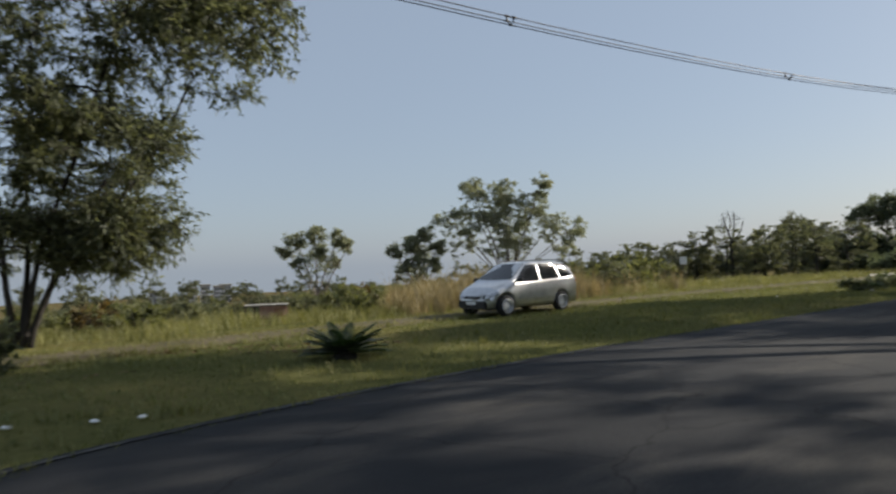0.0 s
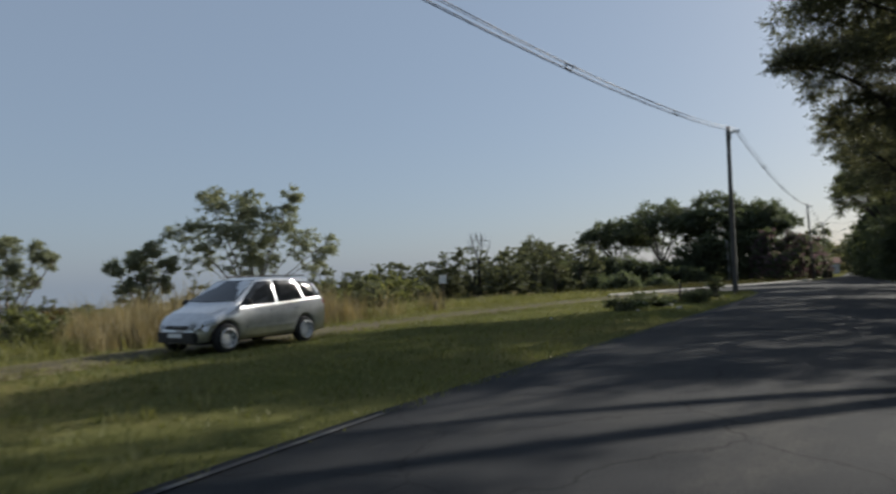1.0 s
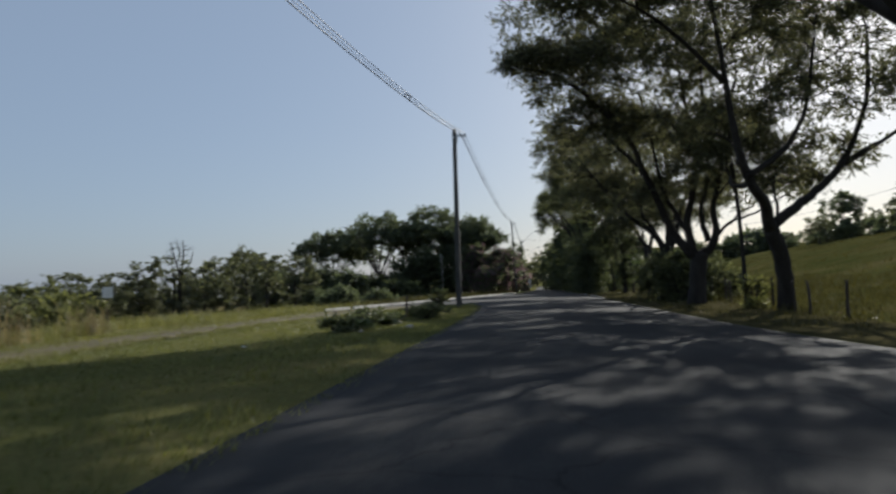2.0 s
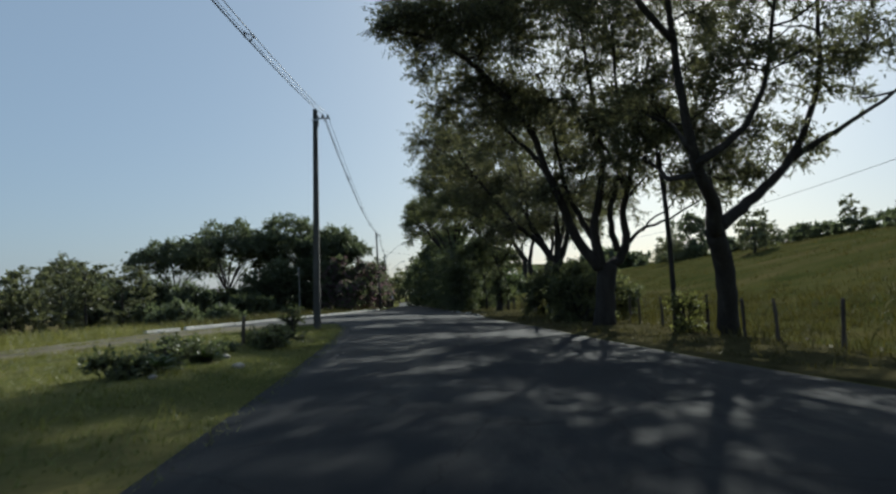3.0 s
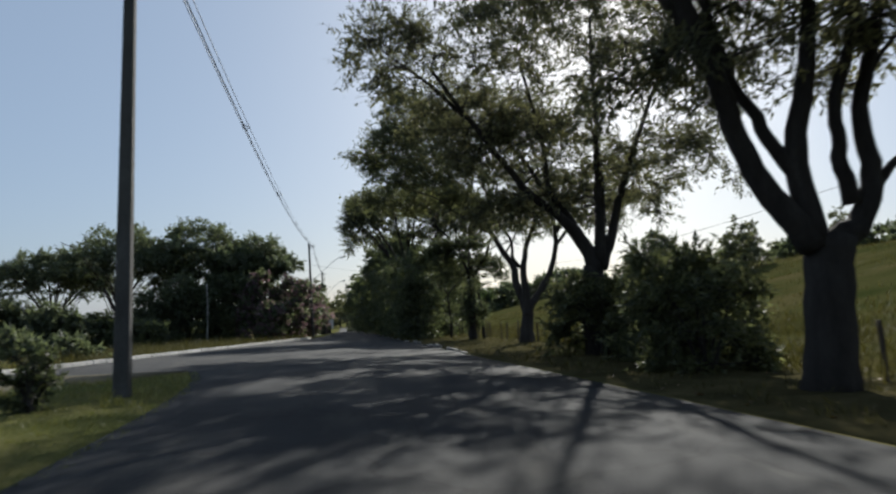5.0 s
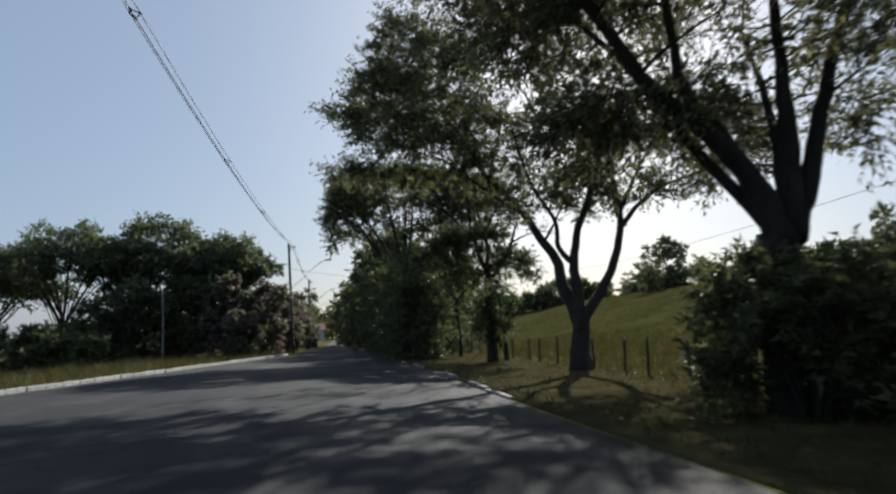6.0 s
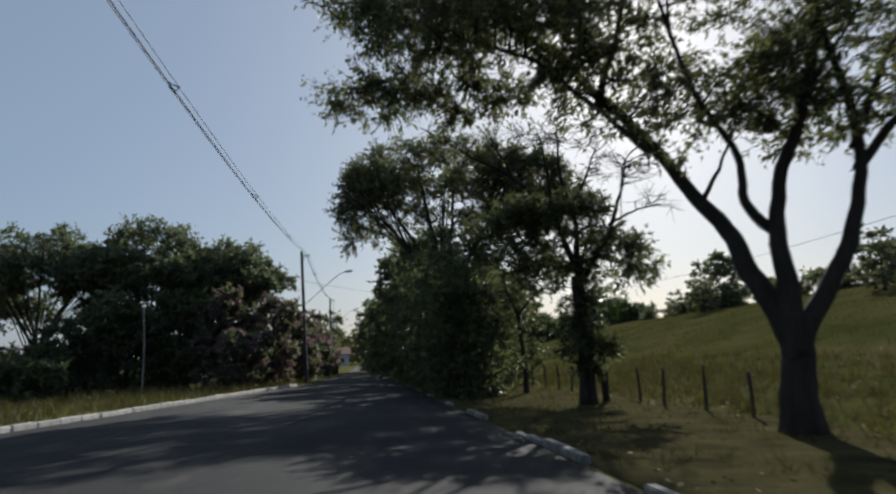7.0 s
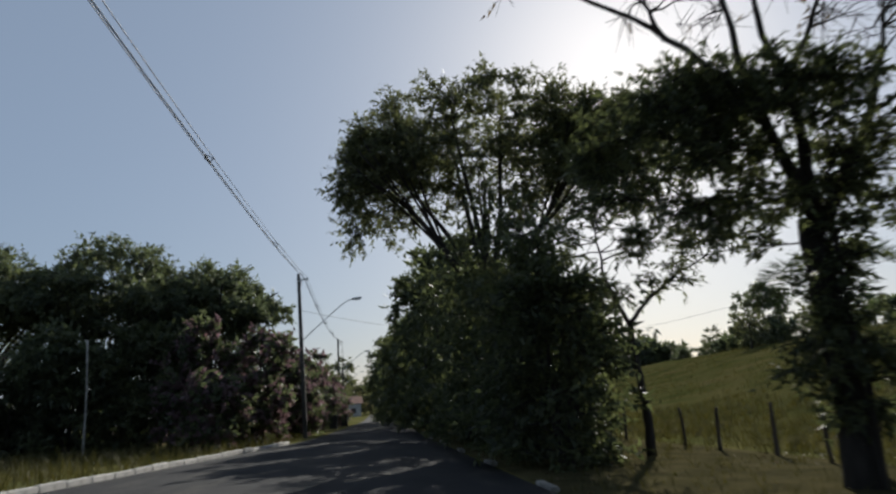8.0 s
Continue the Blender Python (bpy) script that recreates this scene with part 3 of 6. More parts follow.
# The thickest tree, many upright limbs, crown out over the whole road.
build_tree("roadside_tree", (-0.7, 42.2, gz(-0.7, 42.2)), [
    ([(-0.75, 42.2, 0), (-0.72, 42.2, 1.2), (-0.66, 42.2, 2.2)], 0.36, 0.34),
    ([(-0.8, 42.2, 2.1), (-1.2, 42.2, 2.6), (-1.75, 42.2, 3.35), (-2.2, 42.1, 4.5), (-2.75, 42.0, 5.7), (-3.4, 41.8, 7.2), (-4.9, 41.4, 9.0), (-6.4, 41, 10.0), (-7.8, 40.9, 10.3)], 0.23, 0.05),
    ([(-2.25, 42.1, 4.7), (-2.95, 42.4, 6.0), (-4.0, 42.9, 7.2), (-5.4, 43.2, 8.8)], 0.13, 0.04),
    ([(-0.75, 42.2, 2.1), (-0.93, 42.2, 3.4), (-0.64, 42.2, 4.6), (-0.44, 42.3, 6.0), (-0.6, 42.6, 8.0), (-0.9, 42.8, 11.0)], 0.21, 0.05)] + [
    ([(-0.95, 42.2, 3.0), (-1.3, 42.4, 3.8), (-1.7, 42.5, 4.6), (-1.95, 42.6, 5.7), (-2.2, 42.8, 7.4), (-2.6, 43.2, 9.6)], 0.13, 0.04),
    ([(-0.5, 42.2, 2.1), (-0.1, 42.2, 2.5), (0.17, 42.2, 3.2), (0.05, 42.2, 4.1), (0.3, 42.1, 5.2), (0.6, 42.0, 7.0), (1.3, 42.2, 10.0)], 0.22, 0.05),
    ([(-0.14, 42.2, 2.7), (-0.36, 42.1, 3.5), (-0.33, 42.0, 4.3), (-0.08, 41.8, 5.4), (-0.2, 41.2, 7.4), (-0.5, 40.2, 10.2)], 0.14, 0.04),
    ([(0.2, 42.1, 5.0), (-0.4, 41.8, 6.2), (-1.1, 41.5, 7.0), (-2.2, 41.0, 8.6)], 0.11, 0.03)] + [
    ([(0.2, 42.2, 2.9), (0.8, 42.2, 3.4), (1.5, 42.2, 3.65), (2.2, 42.2, 4.05), (3.2, 42.1, 4.7)], 0.08, 0.025),
    ([(0.8, 42.2, 3.4), (1.1, 42.2, 3.85), (1.6, 42.2, 4.15), (2.0, 42.3, 4.9)], 0.045, 0.02),
    ([(0.1, 42.2, 4.4), (0.8, 42.4, 5.2), (1.7, 42.6, 5.6), (2.2, 42.8, 5.0)], 0.05, 0.018)],
    [(-7.5, 40.9, 10.6, 1.1, 1.5, 0.6, 24), (-5.2, 41.2, 9.9, 2.3, 3.4, 2.0, 56), (-2.6, 41.8, 10.6, 3.6, 3.6, 2.4, 86), (1.4, 42.2, 10.0, 3.4, 3.4, 2.6, 52), (-2.9, 42.6, 7.2, 2.8, 2.8, 1.6, 42), (0.6, 42.2, 7.0, 2.4, 2.4, 1.6, 32), (2.8, 42.2, 4.8, 1.3, 1.1, 0.8, 10), (-5.6, 42.4, 12.8, 3.2, 3.8, 1.8, 40), (-1.4, 42.6, 13.6, 4.4, 4.2, 1.8, 36),
     (-1.5, 42.4, 5.2, 1.9, 1.8, 1.1, 15), (0.3, 42.2, 5.2, 1.2, 1.3, 0.9, 6), (-2.6, 42.6, 4.6, 1.3, 1.4, 0.8, 8), (-4.6, 43.0, 8.2, 2.2, 2.2, 1.3, 38)],
    "massive roadside tree with many upright dark limbs", group=ROW, seed=13, leaf=LEAF_ROAD, leaf_size=0.145, twigs=9, per_twig=11, twig_len=0.95, many=2.6, bare=0.08)
# The next one, standing in a bush.
build_tree("roadside_tree", (-0.5, 53.0, gz(-0.5, 53)), [
    ([(-0.65, 53, 0), (-0.6, 53, 1.4), (-0.5, 53, 2.6)], 0.33, 0.31),
    ([(-0.55, 53, 2.5), (-0.9, 53, 3.2), (-1.5, 52.9, 3.9), (-2.5, 52.8, 4.7), (-3.6, 52.6, 6.0), (-5.4, 52.4, 8.4)], 0.24, 0.05),
    ([(-1.0, 53, 3.5), (-1.4, 53.2, 4.3), (-1.8, 53.4, 5.0), (-1.9, 53.6, 6.6), (-2.4, 53.8, 9.4)], 0.16, 0.04),
    ([(-0.45, 53, 2.6), (-0.42, 53, 4.2), (-0.46, 53, 5.0), (-0.43, 53.1, 6.6), (-0.4, 53.2, 10.4)], 0.20, 0.04)] + [
    ([(-0.4, 53, 2.6), (-0.1, 53, 3.3), (0.12, 53, 4.0), (0.5, 53, 5.2), (1.1, 53.1, 6.8), (2.2, 53.2, 9.4)], 0.21, 0.04),
    ([(-0.5, 53, 2.7), (0.0, 54, 4.6), (0.4, 55.4, 7.0)], 0.14, 0.04),
    ([(-0.6, 53, 2.6), (-1.2, 54.2, 4.2), (-2.0, 55.4, 6.2), (-3.0, 56.6, 8.0)], 0.13, 0.04),
    ([(-4.4, 52.5, 7.0), (-5.8, 52.6, 8.2), (-7.2, 52.8, 9.2)], 0.07, 0.02)],
    [(-4.4, 52.6, 8.4, 2.6, 2.8, 1.8, 40), (-6.6, 52.8, 9.1, 1.2, 1.8, 1.2, 26), (-1.8, 53.2, 9.8, 2.8, 3.0, 2.0, 44), (1.6, 53.2, 9.0, 2.8, 3.0, 2.4, 40), (-2.4, 53.4, 6.2, 2.4, 2.2, 1.4, 46), (1.8, 53, 5.6, 2.2, 2.0, 1.5, 34), (-4.4, 53.6, 7.0, 1.8, 2.0, 1.3, 26), (-3.0, 56.0, 7.2, 2.2, 2.0, 1.8, 34), (-1.6, 54.6, 4.6, 1.7, 1.6, 0.9, 22), (-2.9, 53.5, 4.4, 1.3, 1.4, 0.6, 14), (0.8, 54.6, 4.6, 1.5, 1.5, 0.9, 16)],
    "large roadside tree with a thick trunk rising from a bush", group=ROW, seed=14, leaf=LEAF_ROAD, leaf_size=0.14, twigs=9, per_twig=10, twig_len=0.95, many=1.8, bare=0.10)
# The open tree with three clear limbs; the longest leans away along the road before it swings out over it.
OX, OY = -0.02, 65.3
oz = gz(OX, OY)
build_tree("roadside_tree", (OX, OY, oz), [
    ([(OX - 0.05, OY, oz), (OX, OY, 1.05), (OX + 0.05, OY, 2.0)], 0.36, 0.22),
    ([(OX, OY, 1.15), (OX - 0.12, OY + 0.2, 1.8), (-0.45, 66.0, 2.65), (-0.45, 66.9, 3.7), (-0.95, 67.4, 4.6), (-1.55, 67.6, 5.55), (-2.8, 67.8, 6.85), (-3.7, 68.2, 8.1), (-5.2, 69.0, 9.3), (-6.8, 70.2, 10.2)], 0.26, 0.04),
    ([(OX, OY, 1.2), (-0.04, 65.4, 2.2), (-0.1, 65.5, 3.1), (-0.02, 65.6, 4.1), (0.35, 65.3, 5.4), (0.75, 65.4, 7.1), (0.45, 65.6, 9.6)], 0.24, 0.04),
    ([(-0.1, 65.5, 3.4), (-0.62, 65.5, 3.95), (-0.75, 65.5, 4.8), (-1.6, 65.4, 6.2), (-2.3, 65.3, 8.7)], 0.12, 0.03),
    ([(OX, OY, 1.1), (OX + 0.18, OY, 1.75), (0.65, 65.3, 2.4), (1.15, 65.3, 3.5), (1.4, 65.3, 4.6), (1.35, 65.3, 5.9), (1.0, 65.4, 7.8), (1.35, 65.5, 9.6)], 0.23, 0.04),
    ([(1.4, 65.3, 4.5), (2.1, 65.3, 5.25), (3.05, 65.2, 5.9), (4.85, 65.1, 6.5), (5.8, 65.1, 7.2)], 0.10, 0.025),
    ([(1.4, 65.3, 4.9), (2.1, 65.4, 6.3), (3.05, 65.4, 7.8)], 0.10, 0.03),
    ([(-0.75, 67.2, 4.2), (-0.3, 67.2, 5.0), (0.1, 67.0, 6.0)], 0.07, 0.02),
    ([(0.3, 65.3, 5.2), (0.75, 65.2, 6.2), (1.5, 65.0, 7.4)], 0.08, 0.02),
    ([(-2.5, 67.8, 6.5), (-2.3, 67.4, 7.4), (-2.0, 66.8, 8.6)], 0.09, 0.03),
    ([(-1.5, 67.6, 5.5), (-2.6, 67.0, 6.0), (-4.0, 66.6, 6.9), (-5.4, 66.8, 7.4)], 0.08, 0.025),
    ([(-5.0, 68.9, 9.2), (-5.5, 68.7, 10.6), (-5.7, 68.6, 11.8)], 0.06, 0.02),
    ([(-1.7, 67.5, 5.7), (-2.4, 66.8, 4.9), (-2.7, 66.2, 3.9), (-2.75, 66.0, 3.2)], 0.02, 0.006)],
    [(-6.2, 70.0, 10.2, 1.7, 2.2, 1.4, 40), (-6.2, 69.4, 9.0, 1.3, 1.7, 1.2, 22), (-8.2, 70.4, 9.9, 0.5, 0.6, 0.3, 3), (-7.3, 69.4, 7.25, 1.1, 1.0, 0.5, 12), (-5.2, 68.6, 7.15, 1.0, 0.9, 0.5, 11), (-5.5, 68.6, 12.0, 1.5, 1.7, 1.2, 30), (-2.75, 65.9, 2.9, 0.25, 0.2, 0.25, 1), (-4.5, 68.3, 10.0, 2.7, 2.6, 2.0, 52), (-1.9, 66.0, 10.6, 3.0, 2.8, 2.1, 36), (1.5, 65.4, 10.0, 3.1, 2.8, 2.1, 32), (4.5, 65.1, 7.8, 2.1, 2.0, 1.5, 22), (-1.2, 65.6, 7.6, 3.1, 2.2, 1.3, 26), (-5.0, 67.6, 7.6, 2.4, 2.2, 1.3, 36),
     (2.2, 65.3, 7.2, 2.8, 2.0, 1.4, 24), (0.3, 65.3, 5.9, 1.9, 1.5, 1.0, 12), (-1.2, 65.8, 5.4, 1.6, 1.1, 0.9, 12), (1.3, 65.3, 5.7, 1.6, 1.1, 1.0, 11), (3.3, 65.2, 5.8, 1.5, 1.0, 0.6, 10), (-2.6, 67.0, 6.6, 1.5, 1.4, 0.9, 18), (-3.6, 67.0, 8.7, 2.3, 2.2, 1.3, 28), (5.2, 65.1, 6.7, 1.0, 0.9, 0.5, 8)],
    "open roadside tree with three clear limbs and feathery leaves", group=ROW, seed=15, leaf=LEAF_FEATHER, leaf_size=0.14, twigs=8, per_twig=13, twig_len=0.85, many=2.0)
# The half-bare tree behind it: a creeper fills its middle, bare limbs fan out above.
HX, HY = -1.55, 73.3
hz = gz(HX, HY)
build_tree("half_bare_tree", (HX, HY, hz), [
    ([(HX, HY, hz), (HX - 0.04, HY, 1.8), (HX - 0.1, HY, 3.6)], 0.23, 0.18),
    ([(HX - 0.1, HY, 3.5), (-2.2, HY, 4.8), (-2.5, 73.4, 6.2), (-2.75, 73.5, 7.8)], 0.12, 0.025),
    ([(-2.4, 73.4, 5.4), (-3.4, 73.5, 6.4), (-4.8, 73.6, 7.2), (-6.2, 73.7, 8.1)], 0.07, 0.012),
    ([(-3.4, 73.5, 6.4), (-3.7, 73.6, 7.2), (-4.3, 73.8, 8.2)], 0.045, 0.012),
    ([(HX - 0.1, HY, 3.6), (-1.7, HY, 5.2), (-2.0, 73.2, 6.6), (-2.0, 73.1, 8.0)], 0.11, 0.02),
    ([(HX - 0.05, HY, 3.4), (-0.9, HY, 4.6), (-0.45, 73.2, 5.6), (-0.1, 73.2, 6.7)], 0.12, 0.02),
    ([(-0.7, HY, 5.0), (-0.1, 73.3, 5.4), (0.9, 73.4, 5.7)], 0.06, 0.015),
    ([(-1.75, HY, 5.6), (-1.3, 73.2, 6.6), (-0.9, 73.1, 7.6)], 0.06, 0.015)],
    [(-1.9, HY, 7.2, 1.6, 1.5, 0.9, 46), (-0.3, HY, 6.4, 1.1, 1.1, 0.7, 26), (-3.0, 73.5, 7.4, 1.5, 1.2, 0.8, 26), (-5.2, 73.7, 7.9, 1.1, 1.0, 0.5, 12), (0.6, 73.3, 5.6, 0.7, 0.7, 0.5, 10)],
    "half-bare roadside tree with thin leafless upper branches", group=ROW, seed=16, leaf=LEAF_DRY, leaf_size=0.12, twigs=6, per_twig=4, twig_len=0.55, bare=0.95)
build_tree("climber", (HX + 0.05, HY - 0.26, hz), [([(HX + 0.05, HY - 0.26, hz), (HX, HY - 0.3, 1.8), (HX - 0.08, HY - 0.24, 4.0)], 0.05, 0.03)],
    [(-3.4, 73.5, 4.6, 1.4, 1.3, 1.2, 96), (-2.0, 73.3, 5.0, 1.5, 1.3, 1.1, 92), (-0.7, 73.2, 4.2, 1.1, 0.9, 0.8, 42), (-2.5, 73.2, 3.5, 1.4, 1.1, 0.5, 30), (-0.1, 73.2, 3.5, 0.8, 0.7, 0.5, 10), (HX - 0.05, HY - 0.2, 2.4, 0.42, 0.4, 1.1, 22), (HX, HY - 0.1, 1.5, 0.85, 0.6, 0.55, 30), (HX, HY - 0.1, 0.7, 0.4, 0.4, 0.6, 10)],
    "dark leafy creeper wrapped round the half-bare tree", "climbing plant", seed=17, leaf=LEAF_HEDGE, leaf_size=0.13, twigs=8, per_twig=9, twig_len=0.5)
# The umbrella-shaped tree above the dense bushes.
build_tree("umbrella_tree", (-4.4, 86.5, gz(-4.4, 86.5)), [
    ([(-4.4, 86.5, 0), (-4.5, 86.5, 2.0), (-4.7, 86.6, 4.0)], 0.28, 0.22),
    ([(-4.7, 86.6, 3.9), (-6.0, 87, 6.8), (-8.4, 88, 10.2)], 0.15, 0.03), ([(-4.7, 86.6, 3.9), (-5.2, 86.8, 7.2), (-5.8, 87, 11.4)], 0.14, 0.03),
    ([(-4.7, 86.6, 3.9), (-4.2, 86.5, 7.2), (-3.8, 86.6, 11.6)], 0.15, 0.03), ([(-4.6, 86.6, 3.8), (-3.0, 86.2, 6.8), (-0.4, 86, 10.6)], 0.15, 0.03),
    ([(-4.7, 86.6, 3.9), (-5.2, 85.2, 6.6), (-5.8, 84.2, 9.8)], 0.13, 0.03), ([(-4.7, 86.6, 4.0), (-6.8, 86.0, 7.0), (-9.3, 86.4, 9.2)], 0.11, 0.03)]
    + [([(-4.7, 86.6, 3.8), (-4.7 + 1.7 * math.sin(2.1 * k), 86.6 + 1.2 * math.cos(2.1 * k), 6.2), (-4.6 + (3.0 + 0.12 * k) * math.sin(2.1 * k), 86.6 + 2.6 * math.cos(2.1 * k), 10.0 - 0.05 * k)], 0.07, 0.025) for k in range(20)],
    [(-4.6, 86.8, 10.2, 4.5, 4.0, 1.4, 150), (-8.0, 87.6, 9.5, 1.7, 2.4, 1.5, 62), (-8.7, 87.2, 8.4, 1.1, 1.6, 1.3, 26), (-0.8, 86.2, 9.6, 2.2, 2.4, 1.5, 86), (1.0, 86.0, 8.6, 1.3, 1.8, 1.5, 34), (-4.6, 86.2, 8.9, 4.4, 3.0, 1.2, 76), (-8.2, 87.4, 7.2, 1.2, 1.8, 1.1, 16), (-1.6, 86, 7.7, 2.6, 2.2, 1.1, 44), (-6.2, 86.4, 7.7, 1.8, 2.0, 1.0, 16)],
    "spreading umbrella-shaped tree over dense roadside bushes", group=ROW, seed=18, leaf=LEAF_FEATHER, leaf_size=0.165, twigs=8, per_twig=11, twig_len=0.75, many=1.5)


def shrub(name, x, y, rx, ry, h, seed, label, leaf=LEAF_HEDGE, density=1.0, size=0.14, second=None, group="", category="shrub", bark=BARK, twig_len=0.6, lush=1.25):
    rng = np.random.default_rng(seed)
    z = gz(x, y)
    stems = []
    for k in range(5):
        a = 2 * math.pi * k / 5 + rng.uniform(0, 1)
        stems.append(([(x + 0.1 * math.cos(a), y + 0.1 * math.sin(a), z), (x + 0.3 * rx * math.cos(a), y + 0.3 * ry * math.sin(a), z + 0.35 * h), (x + 0.5 * rx * math.cos(a), y + 0.5 * ry * math.sin(a), z + 0.75 * h)], 0.02 + 0.012 * h, 0.012))
    n = int(min(80, max(14, 6.5 * density * (rx * ry * 4 + (rx + ry) * h * 2) ** 0.62)))
    lobes = [(x, y, z + h * 0.5, rx * 0.95, ry * 0.95, h * 0.48, int(n * 0.5)), (x, y, z + h * 0.2, rx * 1.0, ry * 1.0, h * 0.24, int(n * 0.4))]
    for k in range(5):
        a = rng.uniform(0, 6.28)
        q = rng.uniform(0.4, 0.8)
        lobes.append((x + q * rx * math.cos(a), y + q * ry * math.sin(a), z + h * rng.uniform(0.4, 0.9), rx * 0.5, ry * 0.5, h * rng.uniform(0.14, 0.24), int(n * 0.13)))
    return build_tree(name, (x, y, z), stems, lobes, label, category, group, seed, leaf, bark, size, 8, 9, twig_len, 0.1, 0.0, 0.2, 0.46, second, 0.62, low=True, lush=lush, fine_wood=max(rx, ry) < 1.6)


HEDGE = "dense bushes along the road"
rng = np.random.default_rng(5)
for n, (x, y, rx, ry, h) in enumerate([(-4.2, 79.0, 1.1, 1.5, 4.8), (-1.6, 98.0, 2.4, 2.6, 8.0), (-4.2, 82.4, 1.5, 1.9, 5.7), (-4.7, 86.6, 1.7, 2.2, 6.2), (-2.0, 90, 2.0, 2.2, 6.4), (0.8, 103, 2.2, 2.4, 7.6), (-5.2, 91.0, 1.7, 2.6, 7.0),
                                       (-5.3, 97.0, 2.0, 3.0, 9.0), (-5.9, 104, 2.2, 3.4, 9.8), (-6.5, 112, 2.3, 4.0, 9.8), (-7.4, 121, 2.2, 4.5, 9.2), (-8.4, 132, 2.3, 5.5, 8.6), (-9.4, 146, 2.4, 6.5, 8.2)]):
    shrub("roadside_bush", x, y, rx, ry, h, 100 + n, "dense dark green bush crowding the road edge", LEAF_HEDGE, 1.1 if y < 95 else 0.8, 0.20 if y < 95 else 0.34, group=HEDGE, twig_len=1.1)
UNDER = "undergrowth below the roadside trees"
for n, (x, y, rx, ry, h) in enumerate([(-0.7, 46.0, 1.2, 1.4, 2.5), (-0.4, 48.6, 1.4, 1.4, 2.5), (1.2, 50.2, 1.5, 1.4, 2.6), (1.6, 57.5, 1.5, 1.5, 2.2), (-0.75, 52.3, 1.5, 1.2, 2.5), (0.9, 53.2, 1.4, 1.2, 2.4), (0.3, 36.9, 0.4, 0.4, 1.3)]):
    shrub("undergrowth_bush", x, y, rx, ry, h, 130 + n, "shaded dark bush under the roadside trees", LEAF_FEATHER if n != 6 else LEAF_OLIVE, 1.1, 0.14 if n != 6 else 0.09, group=UNDER, lush=1.7, twig_len=0.6 if n != 6 else 0.35)
# The young leaning tree near the bushes.
build_tree("young_tree", (-2.1, 80.0, gz(-2.1, 80)), [([(-2.1, 80, 0), (-2.2, 80, 1.5), (-2.35, 80, 2.9)], 0.10, 0.075), ([(-2.35, 80, 2.8), (-1.9, 80, 3.3), (-1.3, 80, 3.9), (-0.4, 80, 4.4)], 0.065, 0.02), ([(-2.35, 80, 2.9), (-2.7, 80, 3.8), (-2.8, 80, 5.0)], 0.06, 0.02)],
    [(-0.9, 80, 4.6, 1.7, 1.4, 0.9, 34), (-2.8, 80, 5.0, 1.2, 1.2, 1.0, 26), (-2.9, 80, 3.4, 0.6, 0.7, 0.6, 10), (-1.4, 80, 3.6, 0.9, 0.8, 0.4, 7)], "slim leaning young tree at the field edge", seed=21, leaf=LEAF_FEATHER, leaf_size=0.13, twig_len=0.55, twigs=7, per_twig=9)


def frond_mesh(name, length, rise_deg, sag, leaflets, leaflet_len, material, seed):
    """A feather leaf: a curved midrib with a pair of narrow leaflets at each step."""
    rng = np.random.default_rng(seed)
    verts, faces = [], []
    a = radians(rise_deg)
    rib = np.array([(length * u * math.cos(a) * (1 - 0.12 * u), 0, length * (u * math.sin(a) - sag * u * u)) for u in np.linspace(0, 1, 9)])
    tube(rib, np.linspace(0.014, 0.004, 9), 4, verts, faces)
    for u in np.linspace(0.16, 0.98, leaflets):
        k = u * 8
        p = rib[int(k)] + (rib[min(8, int(k) + 1)] - rib[int(k)]) * (k - int(k))
        w = unit(rib[min(8, int(k) + 1)] - rib[max(0, int(k) - 1)])
        for s in (-1, 1):
            ln = leaflet_len * math.sin(math.pi * min(0.95, 0.2 + 0.75 * u)) * rng.uniform(0.85, 1.1)
            out = unit(np.array([0, s, 0.28]) + w * 0.75 + rng.normal(scale=0.06, size=3))
            b = len(verts)
            verts += [p, p + out * ln * 0.5 + w * 0.014, p + out * ln, p + out * ln * 0.5 - w * 0.014]
            faces.append((b, b + 1, b + 2, b + 3))
    return mesh_of(name, verts, faces, material)


FRONDS = [frond_mesh("frond", 0.82, r, g, 30, 0.17, CYCAD_LEAF, 40 + n) for n, (r, g) in enumerate([(38, 0.10), (29, 0.12), (19, 0.12), (7, 0.06)])]
STUMP = lathe([(0.0, -0.1), (0.17, -0.08), (0.19, 0.05), (0.17, 0.12), (0.17, 0.16), (0.13, 0.22), (0.0, 0.27)], 12)
STUMP_MESH = mesh_of("trunk", STUMP[0], STUMP[1], BARK, True)


def cycad(x, y, scale, seed, label):
    rng = np.random.default_rng(seed)
    ob = thing("cycad", Matrix.Translation((x, y, float(rough_land(x, y)) - 0.02)) @ Matrix.Diagonal((scale, scale, scale * 0.82, 1)), label, "cycad", "cycads on the grass island")
    child("trunk", STUMP_MESH, ob)
    for ring, count in enumerate((8, 11, 13, 12)):
        for k in range(count):
            a = 360 * (k + 0.3 * ring) / count + rng.uniform(-9, 9)
            child("frond", FRONDS[ring], ob, at=pose(0, 0, 0.20 - 0.03 * ring, 0, rng.uniform(-6, 6), a))
    return ob


